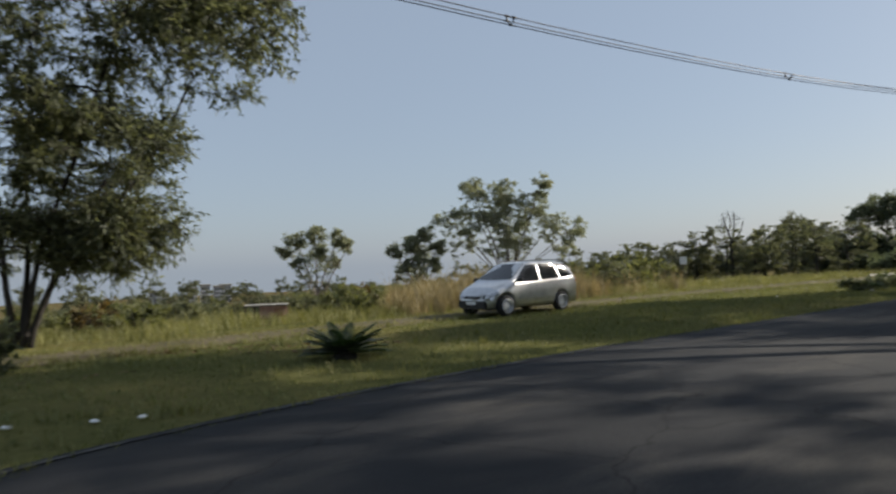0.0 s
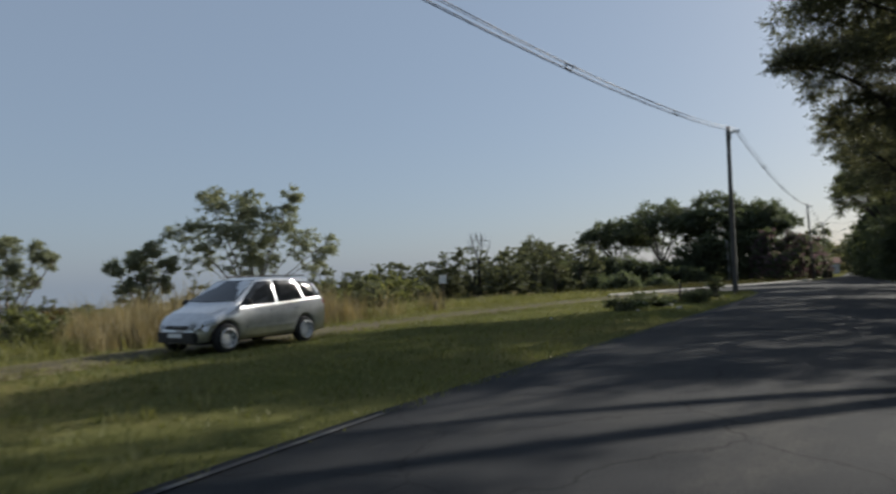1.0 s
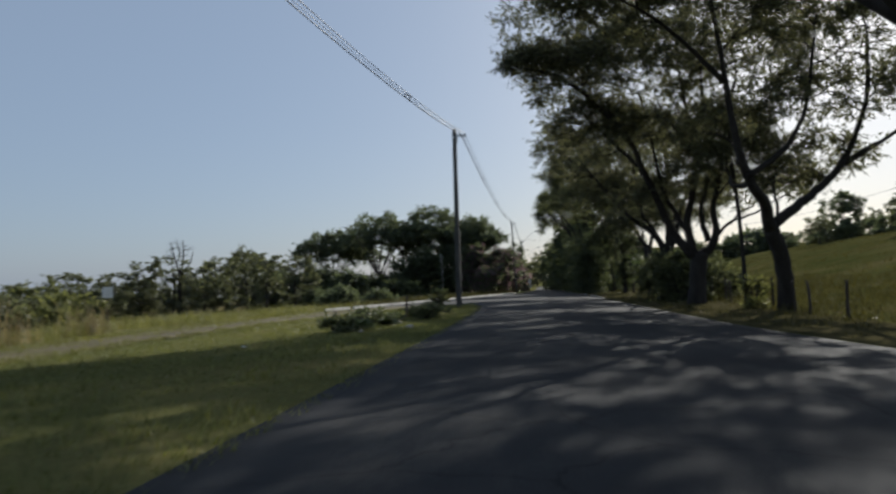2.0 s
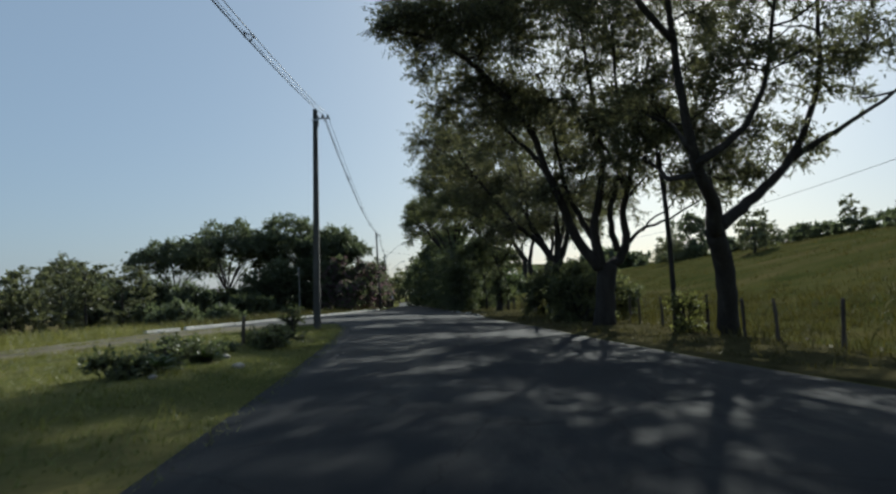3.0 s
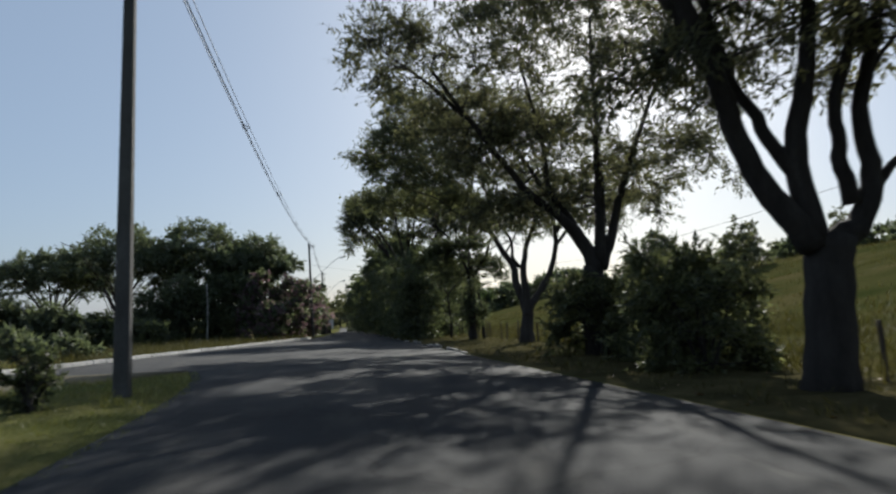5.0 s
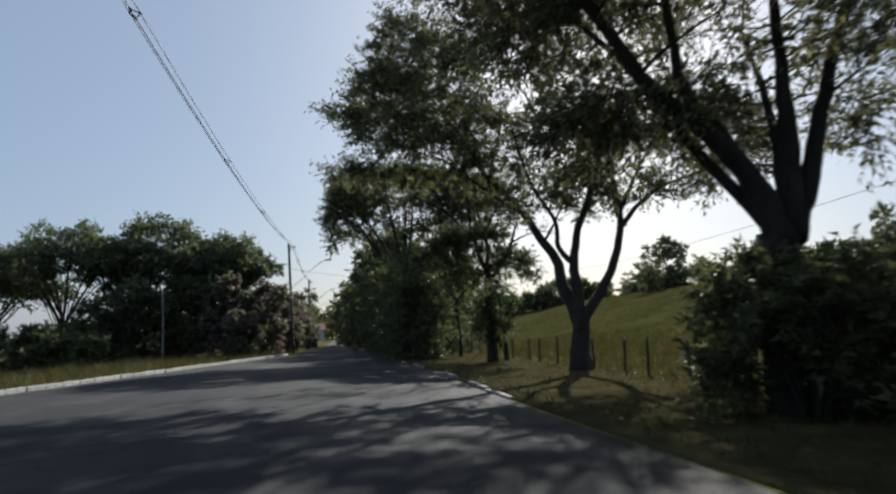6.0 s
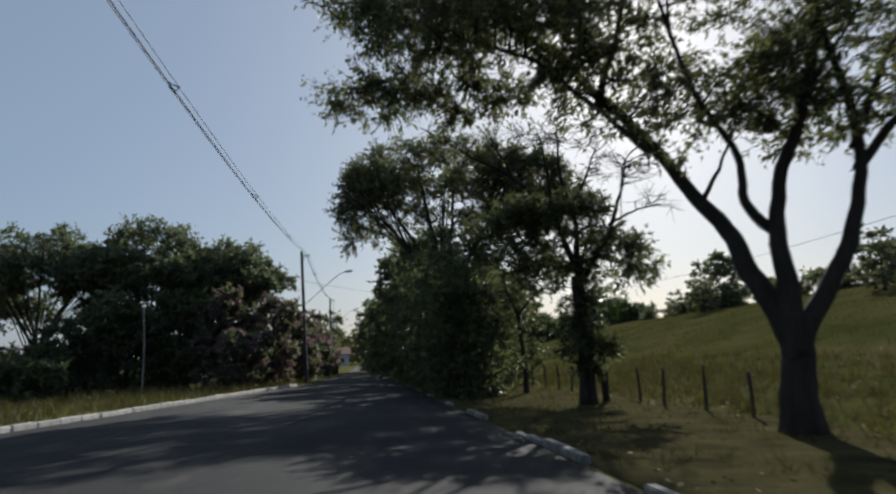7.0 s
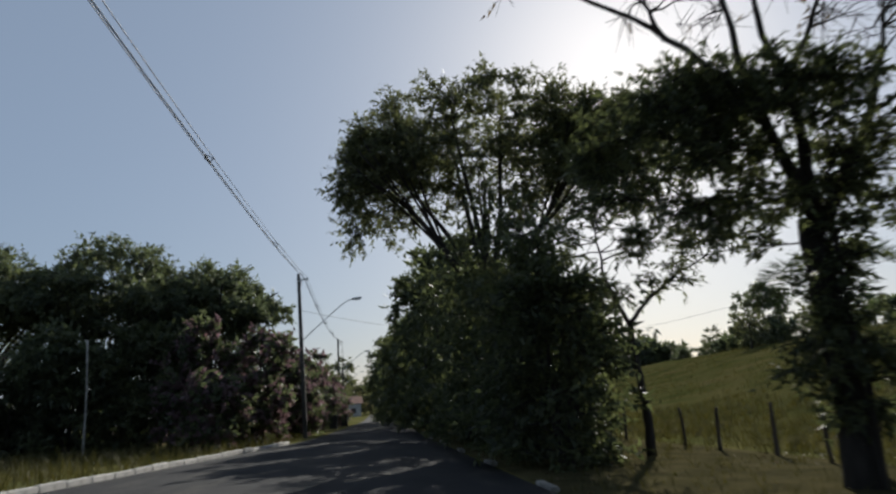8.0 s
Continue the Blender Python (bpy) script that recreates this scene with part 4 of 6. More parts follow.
cycad(-10.2, 7.2, 1.0, 1, "dark green cycad with stiff arching fronds on the grass")
cycad(-11.7, 29.6, 0.62, 2, "dark green cycad in a stone-edged planting bed")
cycad(-11.4, 31.4, 0.55, 3, "dark green cycad in a stone-edged planting bed")
cycad(-11.9, 34.3, 0.55, 4, "dark green cycad beside a short wooden post")
for n, (x, y, rx, ry, h) in enumerate([(-11.9, 31.2, 0.7, 0.9, 0.5), (-12.0, 32.6, 0.6, 0.7, 0.45), (-10.9, 35.0, 0.6, 0.8, 0.5), (-11.4, 36.4, 0.7, 0.8, 0.5), (-12.1, 28.9, 0.5, 0.6, 0.4)]):
    shrub("low_shrub", x, y, rx, ry, h, 160 + n, "low clipped shrub in the planting bed", LEAF_HEDGE, 1.4, 0.09, group="planting bed shrubs", twig_len=0.25)
shrub("low_shrub", -13.6, 2.7, 0.5, 0.5, 0.85, 171, "dark rounded bush at the tip of the grass island", LEAF_HEDGE, 1.8, 0.09, twig_len=0.24)
shrub("low_shrub", -12.2, 43.9, 0.36, 0.36, 1.0, 170, "dark rounded bush at the foot of the utility pole", LEAF_HEDGE, 1.8, 0.09, twig_len=0.24)


def small_palm(x, y, h, seed, size, girth, label):
    z = gz(x, y)
    ob = thing("small_palm", (x, y, z), label, "palm")
    child("trunk", tube_mesh("trunk", [(smooth_line([(0, 0, -0.1), (-0.1, 0, h * 0.5), (-0.28, 0, h)], 8), np.linspace(girth, girth * 0.6, 8))], BARK), ob)
    fr = frond_mesh("frond", size, 42, 0.75, 30, 0.28 * size, CYCAD_LEAF, seed)
    for k in range(11):
        child("frond", fr, ob, at=pose(-0.28, 0, h - 0.05, 0, (k * 37) % 40 - 20, k * 360 / 11))


small_palm(-17.5, 171, 7.5, 61, 1.9, 0.14, "slender palm beside the far end of the road")
small_palm(-0.75, 74.3, 2.95, 62, 1.75, 0.12, "low dark palm close behind the half-bare tree")

# The many-stemmed tree on the far side of the side road.
LX, LY = -21.4, 4.0
lz = gz(LX, LY)
build_tree("feathery_tree", (LX, LY, lz), [
    ([(LX, LY, lz), (LX - 0.4, LY + 0.1, lz + 2), (LX - 0.9, LY + 0.2, lz + 4.6), (LX - 1.0, LY + 0.4, lz + 8)], 0.10, 0.03),
    ([(LX + 0.1, LY, lz), (LX + 0.5, LY + 0.4, lz + 2.4), (LX + 1.2, LY + 1.2, lz + 5.2), (LX + 1.6, LY + 2.2, lz + 8.4)], 0.09, 0.03),
    ([(LX, LY + 0.1, lz), (LX + 0.2, LY + 1.0, lz + 2.2), (LX + 1.0, LY + 2.8, lz + 4.6), (LX + 1.4, LY + 3.8, lz + 6.8)], 0.085, 0.03),
    ([(LX - 0.1, LY - 0.1, lz), (LX + 0.3, LY - 0.5, lz + 2.6), (LX + 1.4, LY - 1.2, lz + 6), (LX + 2.4, LY - 1.6, lz + 9)], 0.09, 0.03),
    ([(LX - 0.15, LY + 0.15, lz), (LX - 0.3, LY + 0.9, lz + 2.0), (LX + 0.3, LY + 2.0, lz + 4.4)], 0.07, 0.03), ([(LX + 0.2, LY + 0.1, lz), (LX + 0.9, LY + 0.5, lz + 1.6), (LX + 1.3, LY + 1.6, lz + 3.6)], 0.06, 0.025)],
    [(LX + 1.0, LY + 1.0, lz + 8.4, 3.8, 4.2, 3.0, 84), (LX + 1.6, LY + 3.6, lz + 8.0, 2.4, 2.6, 2.2, 56), (LX + 0.9, LY + 1.6, lz + 4.8, 2.6, 2.4, 1.7, 52), (LX + 0.6, LY - 0.4, lz + 5.4, 3.0, 3.0, 2.4, 46), (LX + 1.0, LY + 2.2, lz + 3.0, 1.6, 1.6, 0.9, 24), (LX + 2.2, LY + 4.8, lz + 9.0, 1.6, 1.8, 1.2, 22), (LX + 2.4, LY - 2.0, lz + 8.6, 3.2, 3.0, 2.4, 40), (LX + 0.5, LY + 1.9, lz + 2.3, 1.7, 1.3, 1.0, 30), (LX - 0.8, LY + 0.2, lz + 2.6, 2.0, 1.9, 1.3, 30)],
    "many-stemmed tree with drooping feathery green leaves", seed=31, leaf=LEAF_FEATHER, leaf_size=0.17, twigs=9, per_twig=12, twig_len=0.85, droop=0.6, slim=0.36, many=2.0)

# The wood behind the left kerb: two flat-crowned acacias, a dense tree, flowering bushes.
WOOD = "trees behind the kerb"


def acacia(x, y, h, r, seed, label, dense=1.0, under=1.0, leaf=LEAF_ACACIA):
    z = gz(x, y)
    rng = np.random.default_rng(seed)
    stems = [([(x, y, z), (x + 0.1, y, z + 0.16 * h), (x, y, z + 0.3 * h)], 0.26, 0.2)]
    for k in range(6):
        a = 2 * math.pi * k / 6 + rng.uniform(-0.3, 0.3)
        c, s = math.cos(a), math.sin(a)
        stems.append(([(x, y, z + 0.28 * h), (x + 0.25 * r * c, y + 0.25 * r * s, z + 0.52 * h), (x + 0.6 * r * c, y + 0.6 * r * s, z + 0.75 * h), (x + 0.85 * r * c, y + 0.85 * r * s, z + 0.82 * h)], 0.12, 0.03))
    for k in range(int(11 * dense)):  # the lattice of thin branches under the crown
        a, q = 2.4 * k + rng.uniform(-0.3, 0.3), rng.uniform(0.3, 0.95)
        c, s = math.cos(a), math.sin(a)
        stems.append(([(x + 0.08 * r * c, y + 0.08 * r * s, z + rng.uniform(0.28, 0.42) * h), (x + 0.45 * q * r * c, y + 0.45 * q * r * s, z + rng.uniform(0.45, 0.58) * h), (x + q * r * c, y + q * r * s, z + (0.82 - 0.16 * q) * h)], 0.055, 0.02))
    lobes = [(x, y, z + 0.80 * h, r * 0.62, r * 0.62, h * 0.19, int(52 * dense))]
    for k in range(7):
        a, q = 2 * math.pi * k / 7 + rng.uniform(0, 0.8), rng.uniform(0.5, 0.8)
        lobes.append((x + q * r * math.cos(a), y + q * r * math.sin(a), z + h * (0.86 - 0.26 * q + rng.uniform(-0.05, 0.04)), r * 0.36, r * 0.36, h * rng.uniform(0.1, 0.15), int(18 * dense)))
    if under:
        lobes.append((x, y, z + 0.55 * h, r * 0.7, r * 0.7, h * 0.2, int(30 * dense * under)))
    return build_tree("acacia", (x, y, z), stems, lobes, label, "tree", WOOD, seed, leaf, BARK, 0.27, 8, 11, 1.0, 0.2, slim=0.46, fine_wood=dense < 1.3)


acacia(-40, 108, 11.2, 6.8, 201, "flat-crowned acacia with sky showing through its branches", 1.9, 0.5)
acacia(-33.2, 107, 13.0, 7.2, 202, "flat-crowned acacia with open branches below its crown", 2.2, 0.6)
acacia(-25.5, 108, 13.1, 6.0, 203, "dense rounded dark tree behind the kerb", 2.0)
acacia(-19.6, 109, 11.2, 4.6, 204, "dense rounded dark tree behind the kerb", 1.8)
for n, (x, y, rx, ry, h) in enumerate([(-35.4, 91, 2.6, 2.4, 4.6), (-27.6, 101, 2.6, 2.4, 5.4), (-25, 102, 3.0, 2.4, 6.0), (-21.6, 103, 2.2, 2.2, 6.2), (-39, 90, 3.0, 2.4, 4.6), (-35.5, 103, 3.4, 2.2, 4.0), (-31.2, 103, 2.8, 2.2, 3.6), (-31.8, 89, 1.9, 1.8, 3.8), (-42.5, 93, 3.0, 2.4, 5.0), (-41, 101, 3.4, 2.4, 4.8), (-46, 102, 3.2, 2.4, 4.6), (-33, 84, 2.4, 2.0, 2.0), (-26, 91, 1.8, 1.6, 2.4), (-28, 75, 1.8, 1.8, 1.6), (-22.6, 70, 1.2, 1.4, 0.9), (-27.4, 106, 2.6, 2.4, 8.6), (-22.5, 106, 2.6, 2.2, 8.8)]):
    shrub("thicket_bush", x, y, rx, ry, h, 210 + n, "dark leafy thicket bush under the kerbside trees", LEAF_ACACIA if n % 3 else LEAF_HEDGE, 0.8, 0.33, group="thicket behind the kerb", twig_len=0.9)
for n, (x, y, rx, ry, h) in enumerate([(-15.9, 103.0, 1.7, 2.2, 5.8), (-18.6, 101.6, 1.9, 1.9, 6.2), (-16.6, 98.6, 1.2, 1.6, 3.4), (-15.3, 111.5, 1.7, 3.0, 6.2), (-15.6, 119, 1.7, 3.6, 6.0), (-15.8, 129, 1.8, 4.5, 5.8), (-16.6, 142, 2.0, 6.0, 5.4), (-17.6, 158, 2.0, 6.0, 5.0)]):
    shrub("bougainvillea", x, y, rx, ry, h, 230 + n, "sprawling bougainvillea with dusty purple blossom", LEAF_ACACIA, 0.8, 0.32, BLOSSOM, "flowering bushes by the road", "flowering bush", twig_len=0.8)
shrub("end_of_road_bush", -4.5, 205, 4, 8, 7, 240, "dark trees closing the far end of the road", LEAF_FAR, 0.5, 0.6, category="bush", twig_len=1.6)
shrub("end_of_road_bush", -26, 212, 5, 9, 8, 241, "dark trees closing the far end of the road", LEAF_FAR, 0.5, 0.6, category="bush", twig_len=1.6)

# Eucalyptus trees out in the valley.
GUMS = "eucalyptus trees in the valley"


def gum(x, y, top, r, seed, label, masses, fill, leaf=LEAF_EUCALYPT, bark=PALE_BARK):
    """Several pale stems from the ground, each bearing a rounded mass made of many small separate clumps."""
    z = gz(x, y)
    h = top - z
    rng = np.random.default_rng(seed)
    stems, crowns = [], []
    for k, (u, v, w, q, n) in enumerate(masses):
        a = 2.4 * k
        tip = np.array([x + r * u, y + r * v, z + h * w])
        low = np.array([x + 0.25 * math.cos(a), y + 0.25 * math.sin(a), z])
        if k == 0:
            crowns.append((x, y, z + h * fill[0], r * fill[1], r * fill[1], h * fill[2], fill[3]))
            crowns.append((x, y, z + h * (fill[0] - 0.18), r * fill[1] * 0.85, r * fill[1] * 0.85, h * 0.16, fill[3] // 3))
        stems.append(([low, low * 0.72 + tip * 0.28 + np.array([0, 0, 0.08 * h]), low * 0.35 + tip * 0.65 + np.array([0, 0, 0.05 * h]), tip], 0.13 if w > 0.6 else 0.08, 0.03))
        for c in range(int(1.35 * n)):
            d = unit(rng.normal(size=3)) * rng.uniform(0.35, 1.0) ** 0.5
            size = r * q * rng.uniform(0.42, 0.60)
            crowns.append((*(tip + d * np.array([r * q, r * q, r * q * 0.85])), size, size, size * 0.7, int(rng.integers(5, 8))))
    return build_tree("eucalyptus", (x, y, z), stems, crowns, label, "tree", GUMS, seed, leaf, bark, 0.175, 6, 10, 0.5, 0.2, 0, 0.6, 0.42, fine_wood=False, shell=0.12, low=True)


gum(-57.5, 52.5, 10.9, 7.2, 301, "large open-crowned eucalyptus with clumped grey-green foliage", [(-0.32, -0.36, 0.90, 0.20, 13), (0.02, 0.02, 0.84, 0.24, 15), (0.38, 0.44, 0.94, 0.14, 7), (0.30, 0.36, 0.76, 0.24, 15), (-0.30, -0.3, 0.68, 0.26, 15), (-0.60, -0.62, 0.66, 0.20, 10), (0.05, 0.0, 0.62, 0.28, 16), (0.42, 0.46, 0.56, 0.22, 11), (0.70, 0.75, 0.55, 0.17, 8), (-0.5, -0.5, 0.48, 0.24, 10), (0.1, 0.15, 0.42, 0.26, 9), (0.55, 0.6, 0.42, 0.2, 7)], (0.60, 0.48, 0.34, 170))
gum(-63.8, 45.2, 5.5, 3.1, 302, "slim eucalyptus with sparse pale foliage", [(0.2, 0.2, 0.92, 0.26, 10), (-0.2, -0.2, 0.80, 0.30, 11), (0.5, 0.5, 0.74, 0.26, 9), (-0.6, -0.6, 0.68, 0.26, 8), (0.1, 0.1, 0.62, 0.32, 10), (-0.35, -0.4, 0.5, 0.30, 8), (0.5, 0.5, 0.5, 0.28, 7)], (0.58, 0.66, 0.32, 44))
gum(-71, 36.5, 5.9, 4.0, 303, "slim eucalyptus with several pale stems", [(0.0, 0.0, 0.93, 0.26, 10), (-0.4, -0.4, 0.86, 0.26, 9), (0.45, 0.45, 0.86, 0.24, 9), (0.7, 0.65, 0.74, 0.22, 7), (-0.62, -0.6, 0.74, 0.22, 7), (0.0, 0.0, 0.72, 0.30, 8), (0.35, 0.35, 0.56, 0.24, 5), (-0.3, -0.3, 0.54, 0.24, 5)], (0.64, 0.72, 0.28, 50))

SCRUB = "scrub bushes down the valley"
r_scrub = np.random.default_rng(77)
for n in range(22):
    az, d = -84 + 46 * n / 21 + r_scrub.uniform(-1.2, 1.2), r_scrub.uniform(44, 82)
    x, y = -0.6 + d * math.sin(radians(az)), 2.0 + d * math.cos(radians(az))
    w = r_scrub.uniform(1.6, 3.4)
    shrub("scrub_bush", x, y, w, w, r_scrub.uniform(0.9, 1.5) * (1 + 1.1 * (n / 21) ** 2), 500 + n, "rough grey-green scrub bush on the valley side", LEAF_FAR if n % 3 else LEAF_OLIVE, 0.32, 0.27, group=SCRUB, twig_len=0.7, lush=1.4)

for n in range(14):
    az, d = -86 + 30 * n / 13 + r_scrub.uniform(-1.0, 1.0), r_scrub.uniform(29, 42)
    x, y = -0.6 + d * math.sin(radians(az)), 2.0 + d * math.cos(radians(az))
    w = r_scrub.uniform(0.8, 1.6)
    if -75 < az < -61:
        continue
    shrub("scrub_bush", x, y, w, w, r_scrub.uniform(0.6, 1.2), 540 + n, "rough olive scrub bush beyond the side road", LEAF_OLIVE if n % 3 else LEAF_DRY, 0.5, 0.2, group=SCRUB, twig_len=0.5)

for n in range(12):
    az, d = -62 + 13 * n / 11 + r_scrub.uniform(-0.6, 0.6), r_scrub.uniform(35, 47)
    x, y = -0.6 + d * math.sin(radians(az)), 2.0 + d * math.cos(radians(az))
    w = r_scrub.uniform(1.0, 1.8)
    shrub("scrub_bush", x, y, w, w, r_scrub.uniform(0.9, 1.6), 560 + n, "rough brownish scrub bush beyond the side road", LEAF_HEDGE if n % 3 == 0 else LEAF_OLIVE if n % 3 == 1 else LEAF_DRY, 0.5, 0.2, group=SCRUB, twig_len=0.5)

# Wood edge far across the valley: a few shapes, each copied.
EDGE = "trees of the far wood edge"


def far_tree(h, r, seed, label, size=0.5, per_twig=8):
    lobes = [(0, 0, 0.74 * h, r * 0.7, r * 0.7, 0.24 * h, 12), (0.1 * r, -0.2 * r, 0.22 * h, r * 0.75, r * 0.75, 0.16 * h, 8), (0.35 * r, 0.2 * r, 0.5 * h, r * 0.6, r * 0.6, 0.22 * h, 9), (-0.4 * r, -0.2 * r, 0.45 * h, r * 0.6, r * 0.6, 0.24 * h, 9)]
    return build_tree("far_tree", (0, 0, 0), [([(0, 0, 0), (0.1, 0, 0.3 * h), (0, 0.1, 0.75 * h)], 0.2, 0.05)], lobes, label, "tree", EDGE, seed, LEAF_FAR, BARK, size, 5, per_twig, 1.15, 0.2, 0, 0.3, 0.5, fine_wood=False)


models = [far_tree(7.5, 3.2, 401, "rounded dark green tree at the wood edge"), far_tree(6.0, 3.6, 402, "low spreading dark tree at the wood edge"), far_tree(9.0, 3.0, 403, "taller dark tree at the wood edge")]
spots = []
for k in range(34):
    az, d = -41.5 + 19.5 * k / 33 + rng.uniform(-0.4, 0.4), 98 + rng.uniform(-9, 16) - 12 * (k / 33)
    spots.append((-4.9 + d * math.sin(radians(az)), 7.8 + d * math.cos(radians(az)), rng.uniform(0.62, 0.95)))
for k in range(30):
    az, d = -88 + 47 * k / 29 + rng.uniform(-0.8, 0.8), rng.uniform(92, 135)
    spots.append((-0.6 + d * math.sin(radians(az)), 2.0 + d * math.cos(radians(az)), rng.uniform(0.28, 0.45) + 0.35 * (k / 29) ** 2))
ridge = [(57 + rng.uniform(-3, 5), 80 + k * 3.8 + rng.uniform(-1.0, 1.0), rng.uniform(0.7, 1.3)) for k in range(40)]
for k in range(16):
    spots.append((59 + rng.uniform(-3, 4), 92 + k * 9 + rng.uniform(-3, 3), rng.uniform(0.5, 0.8)))
for k in range(7):
    az, d = -88 + 30 * k / 8 + rng.uniform(-0.8, 0.8), rng.uniform(170, 250)
    spots.append((-0.6 + d * math.sin(radians(az)), 2.0 + d * math.cos(radians(az)), rng.uniform(0.9, 1.3)))
for k in range(16):
    spots.append((-42 + 2.7 * k + rng.uniform(-1.5, 1.5), 252 + rng.uniform(0, 30), rng.uniform(1.4, 1.9)))
for x, y, s in [(40, 118, 0.85), (42, 122, 0.8), (46, 172, 0.9), (56, 92, 0.9), (50, 180, 0.8)]:
    spots.append((x, y, s))
for k in range(14):
    spots.append((-42 + rng.uniform(-14, 6), 112 + k * 5 + rng.uniform(-3, 3), rng.uniform(0.30, 0.45)))
fine = [far_tree(h, r, 410 + k, label, 0.33, 17) for k, (h, r, label) in enumerate([(7.5, 3.2, "rounded dark green tree at the wood edge"), (6.0, 3.6, "low spreading dark tree at the wood edge"), (9.0, 3.0, "taller dark tree at the wood edge")])]
for n, (x, y, s) in enumerate(spots):
    src = fine[n % 3] if n < 34 else models[n % 3]
    m = Matrix.Translation((x, y, gz(x, y) - 0.1)) @ pose(0, 0, 0, 0, 0, rng.uniform(0, 360)) @ Matrix.Diagonal((s * 1.15, s * 1.15, s, 1))
    if n < 3 or 34 <= n < 37:
        src.matrix_basis = m
    else:
        twin = copy_thing(src, Matrix())
        twin.matrix_basis = m
shrub("hill_tree", 55, 187, 4.6, 4.6, 11.0, 430, "large rounded dark tree on the crest of the hill", LEAF_ACACIA, 0.9, 0.5, category="tree", twig_len=1.2)
# Low bushes that run together along the top of the hill field.
ridge += [(-8 + 4.0 * k + rng.uniform(-2, 2), 225 + 1.5 * k + rng.uniform(-10, 10), rng.uniform(1.6, 2.6)) for k in range(18)]
bush = None
for x, y, s in ridge:
    if bush is None:
        bush = shrub("ridge_bush", x, y, 1.9, 1.9, 2.7, 420, "low dark bush on the crest of the hill field", LEAF_ACACIA, 0.17, 0.66, group="bushes along the hill crest", twig_len=0.8, lush=0.8)
        continue
    twin = copy_thing(bush, Matrix())
    twin.matrix_basis = Matrix.Translation((x, y, gz(x, y) - 0.1)) @ pose(0, 0, 0, 0, 0, rng.uniform(0, 360)) @ Matrix.Diagonal((s * 1.2, s * 1.2, s, 1))
# The flat-topped tree and the dead tree that stand up over that edge.
acacia(-53, 106, 9.8, 3.2, 205, "small flat-topped tree above the wood edge", 0.7, 0, LEAF_FAR)
dz = gz(-52, 87)
build_tree("dead_tree", (-52, 87, dz), [([(-52, 87, dz), (-52, 87, dz + 5), (-51.8, 87, 3.4)], 0.26, 0.18), ([(-51.8, 87, 3.1), (-52.5, 87, 4.8), (-53.2, 87, 7.0)], 0.15, 0.05), ([(-51.8, 87, 3.2), (-51.5, 87, 5.2), (-51.6, 87, 7.2)], 0.14, 0.05), ([(-51.8, 87, 2.8), (-50.8, 87, 4.2), (-50.2, 87, 5.8)], 0.12, 0.04), ([(-52.3, 87, 4.4), (-51.9, 87, 5.6), (-52.3, 87, 7.4)], 0.09, 0.04)],
    [(-52.2, 87, 5.8, 1.6, 1.2, 1.3, 30)], "bare dead tree standing over the wood edge", seed=404, bark=BARK, bare=1.1, twigs=5, twig_len=0.9)


# ---- utility poles, cables, street lamps ----
def tapered_pole_mesh(h, w0, w1, material):
    bm = bmesh.new()
    prof = [(w0, -0.3), (w0, 0.4), ((w0 + w1) / 2, h * 0.5), (w1, h - 0.03), (w1 * 0.8, h)]
    rings = []
    for w, z in prof:
        ring = [bm.verts.new((w * 0.5 * c, w * 0.42 * s, z)) for c, s in ((-0.8, -1), (0.8, -1), (1, -0.8), (1, 0.8), (0.8, 1), (-0.8, 1), (-1, 0.8), (-1, -0.8))]
        rings.append(ring)
    for a, b in zip(rings, rings[1:]):
        for k in range(8):
            bm.faces.new((a[k], a[(k + 1) % 8], b[(k + 1) % 8], b[k]))
    bm.faces.new(rings[-1])
    bm.faces.new(rings[0][::-1])
    me = bpy.data.meshes.new("shaft")
    bm.to_mesh(me)
    bm.free()
    me.materials.append(material)
    return me


def insulator_mesh():
    v, f = lathe([(0.0, 0.0), (0.03, 0.0), (0.03, 0.03), (0.055, 0.04), (0.03, 0.06), (0.055, 0.08), (0.03, 0.10), (0.05, 0.12), (0.02, 0.15), (0.0, 0.155)], 10)
    return mesh_of("insulator", v, f, DARK_PLASTIC, True)


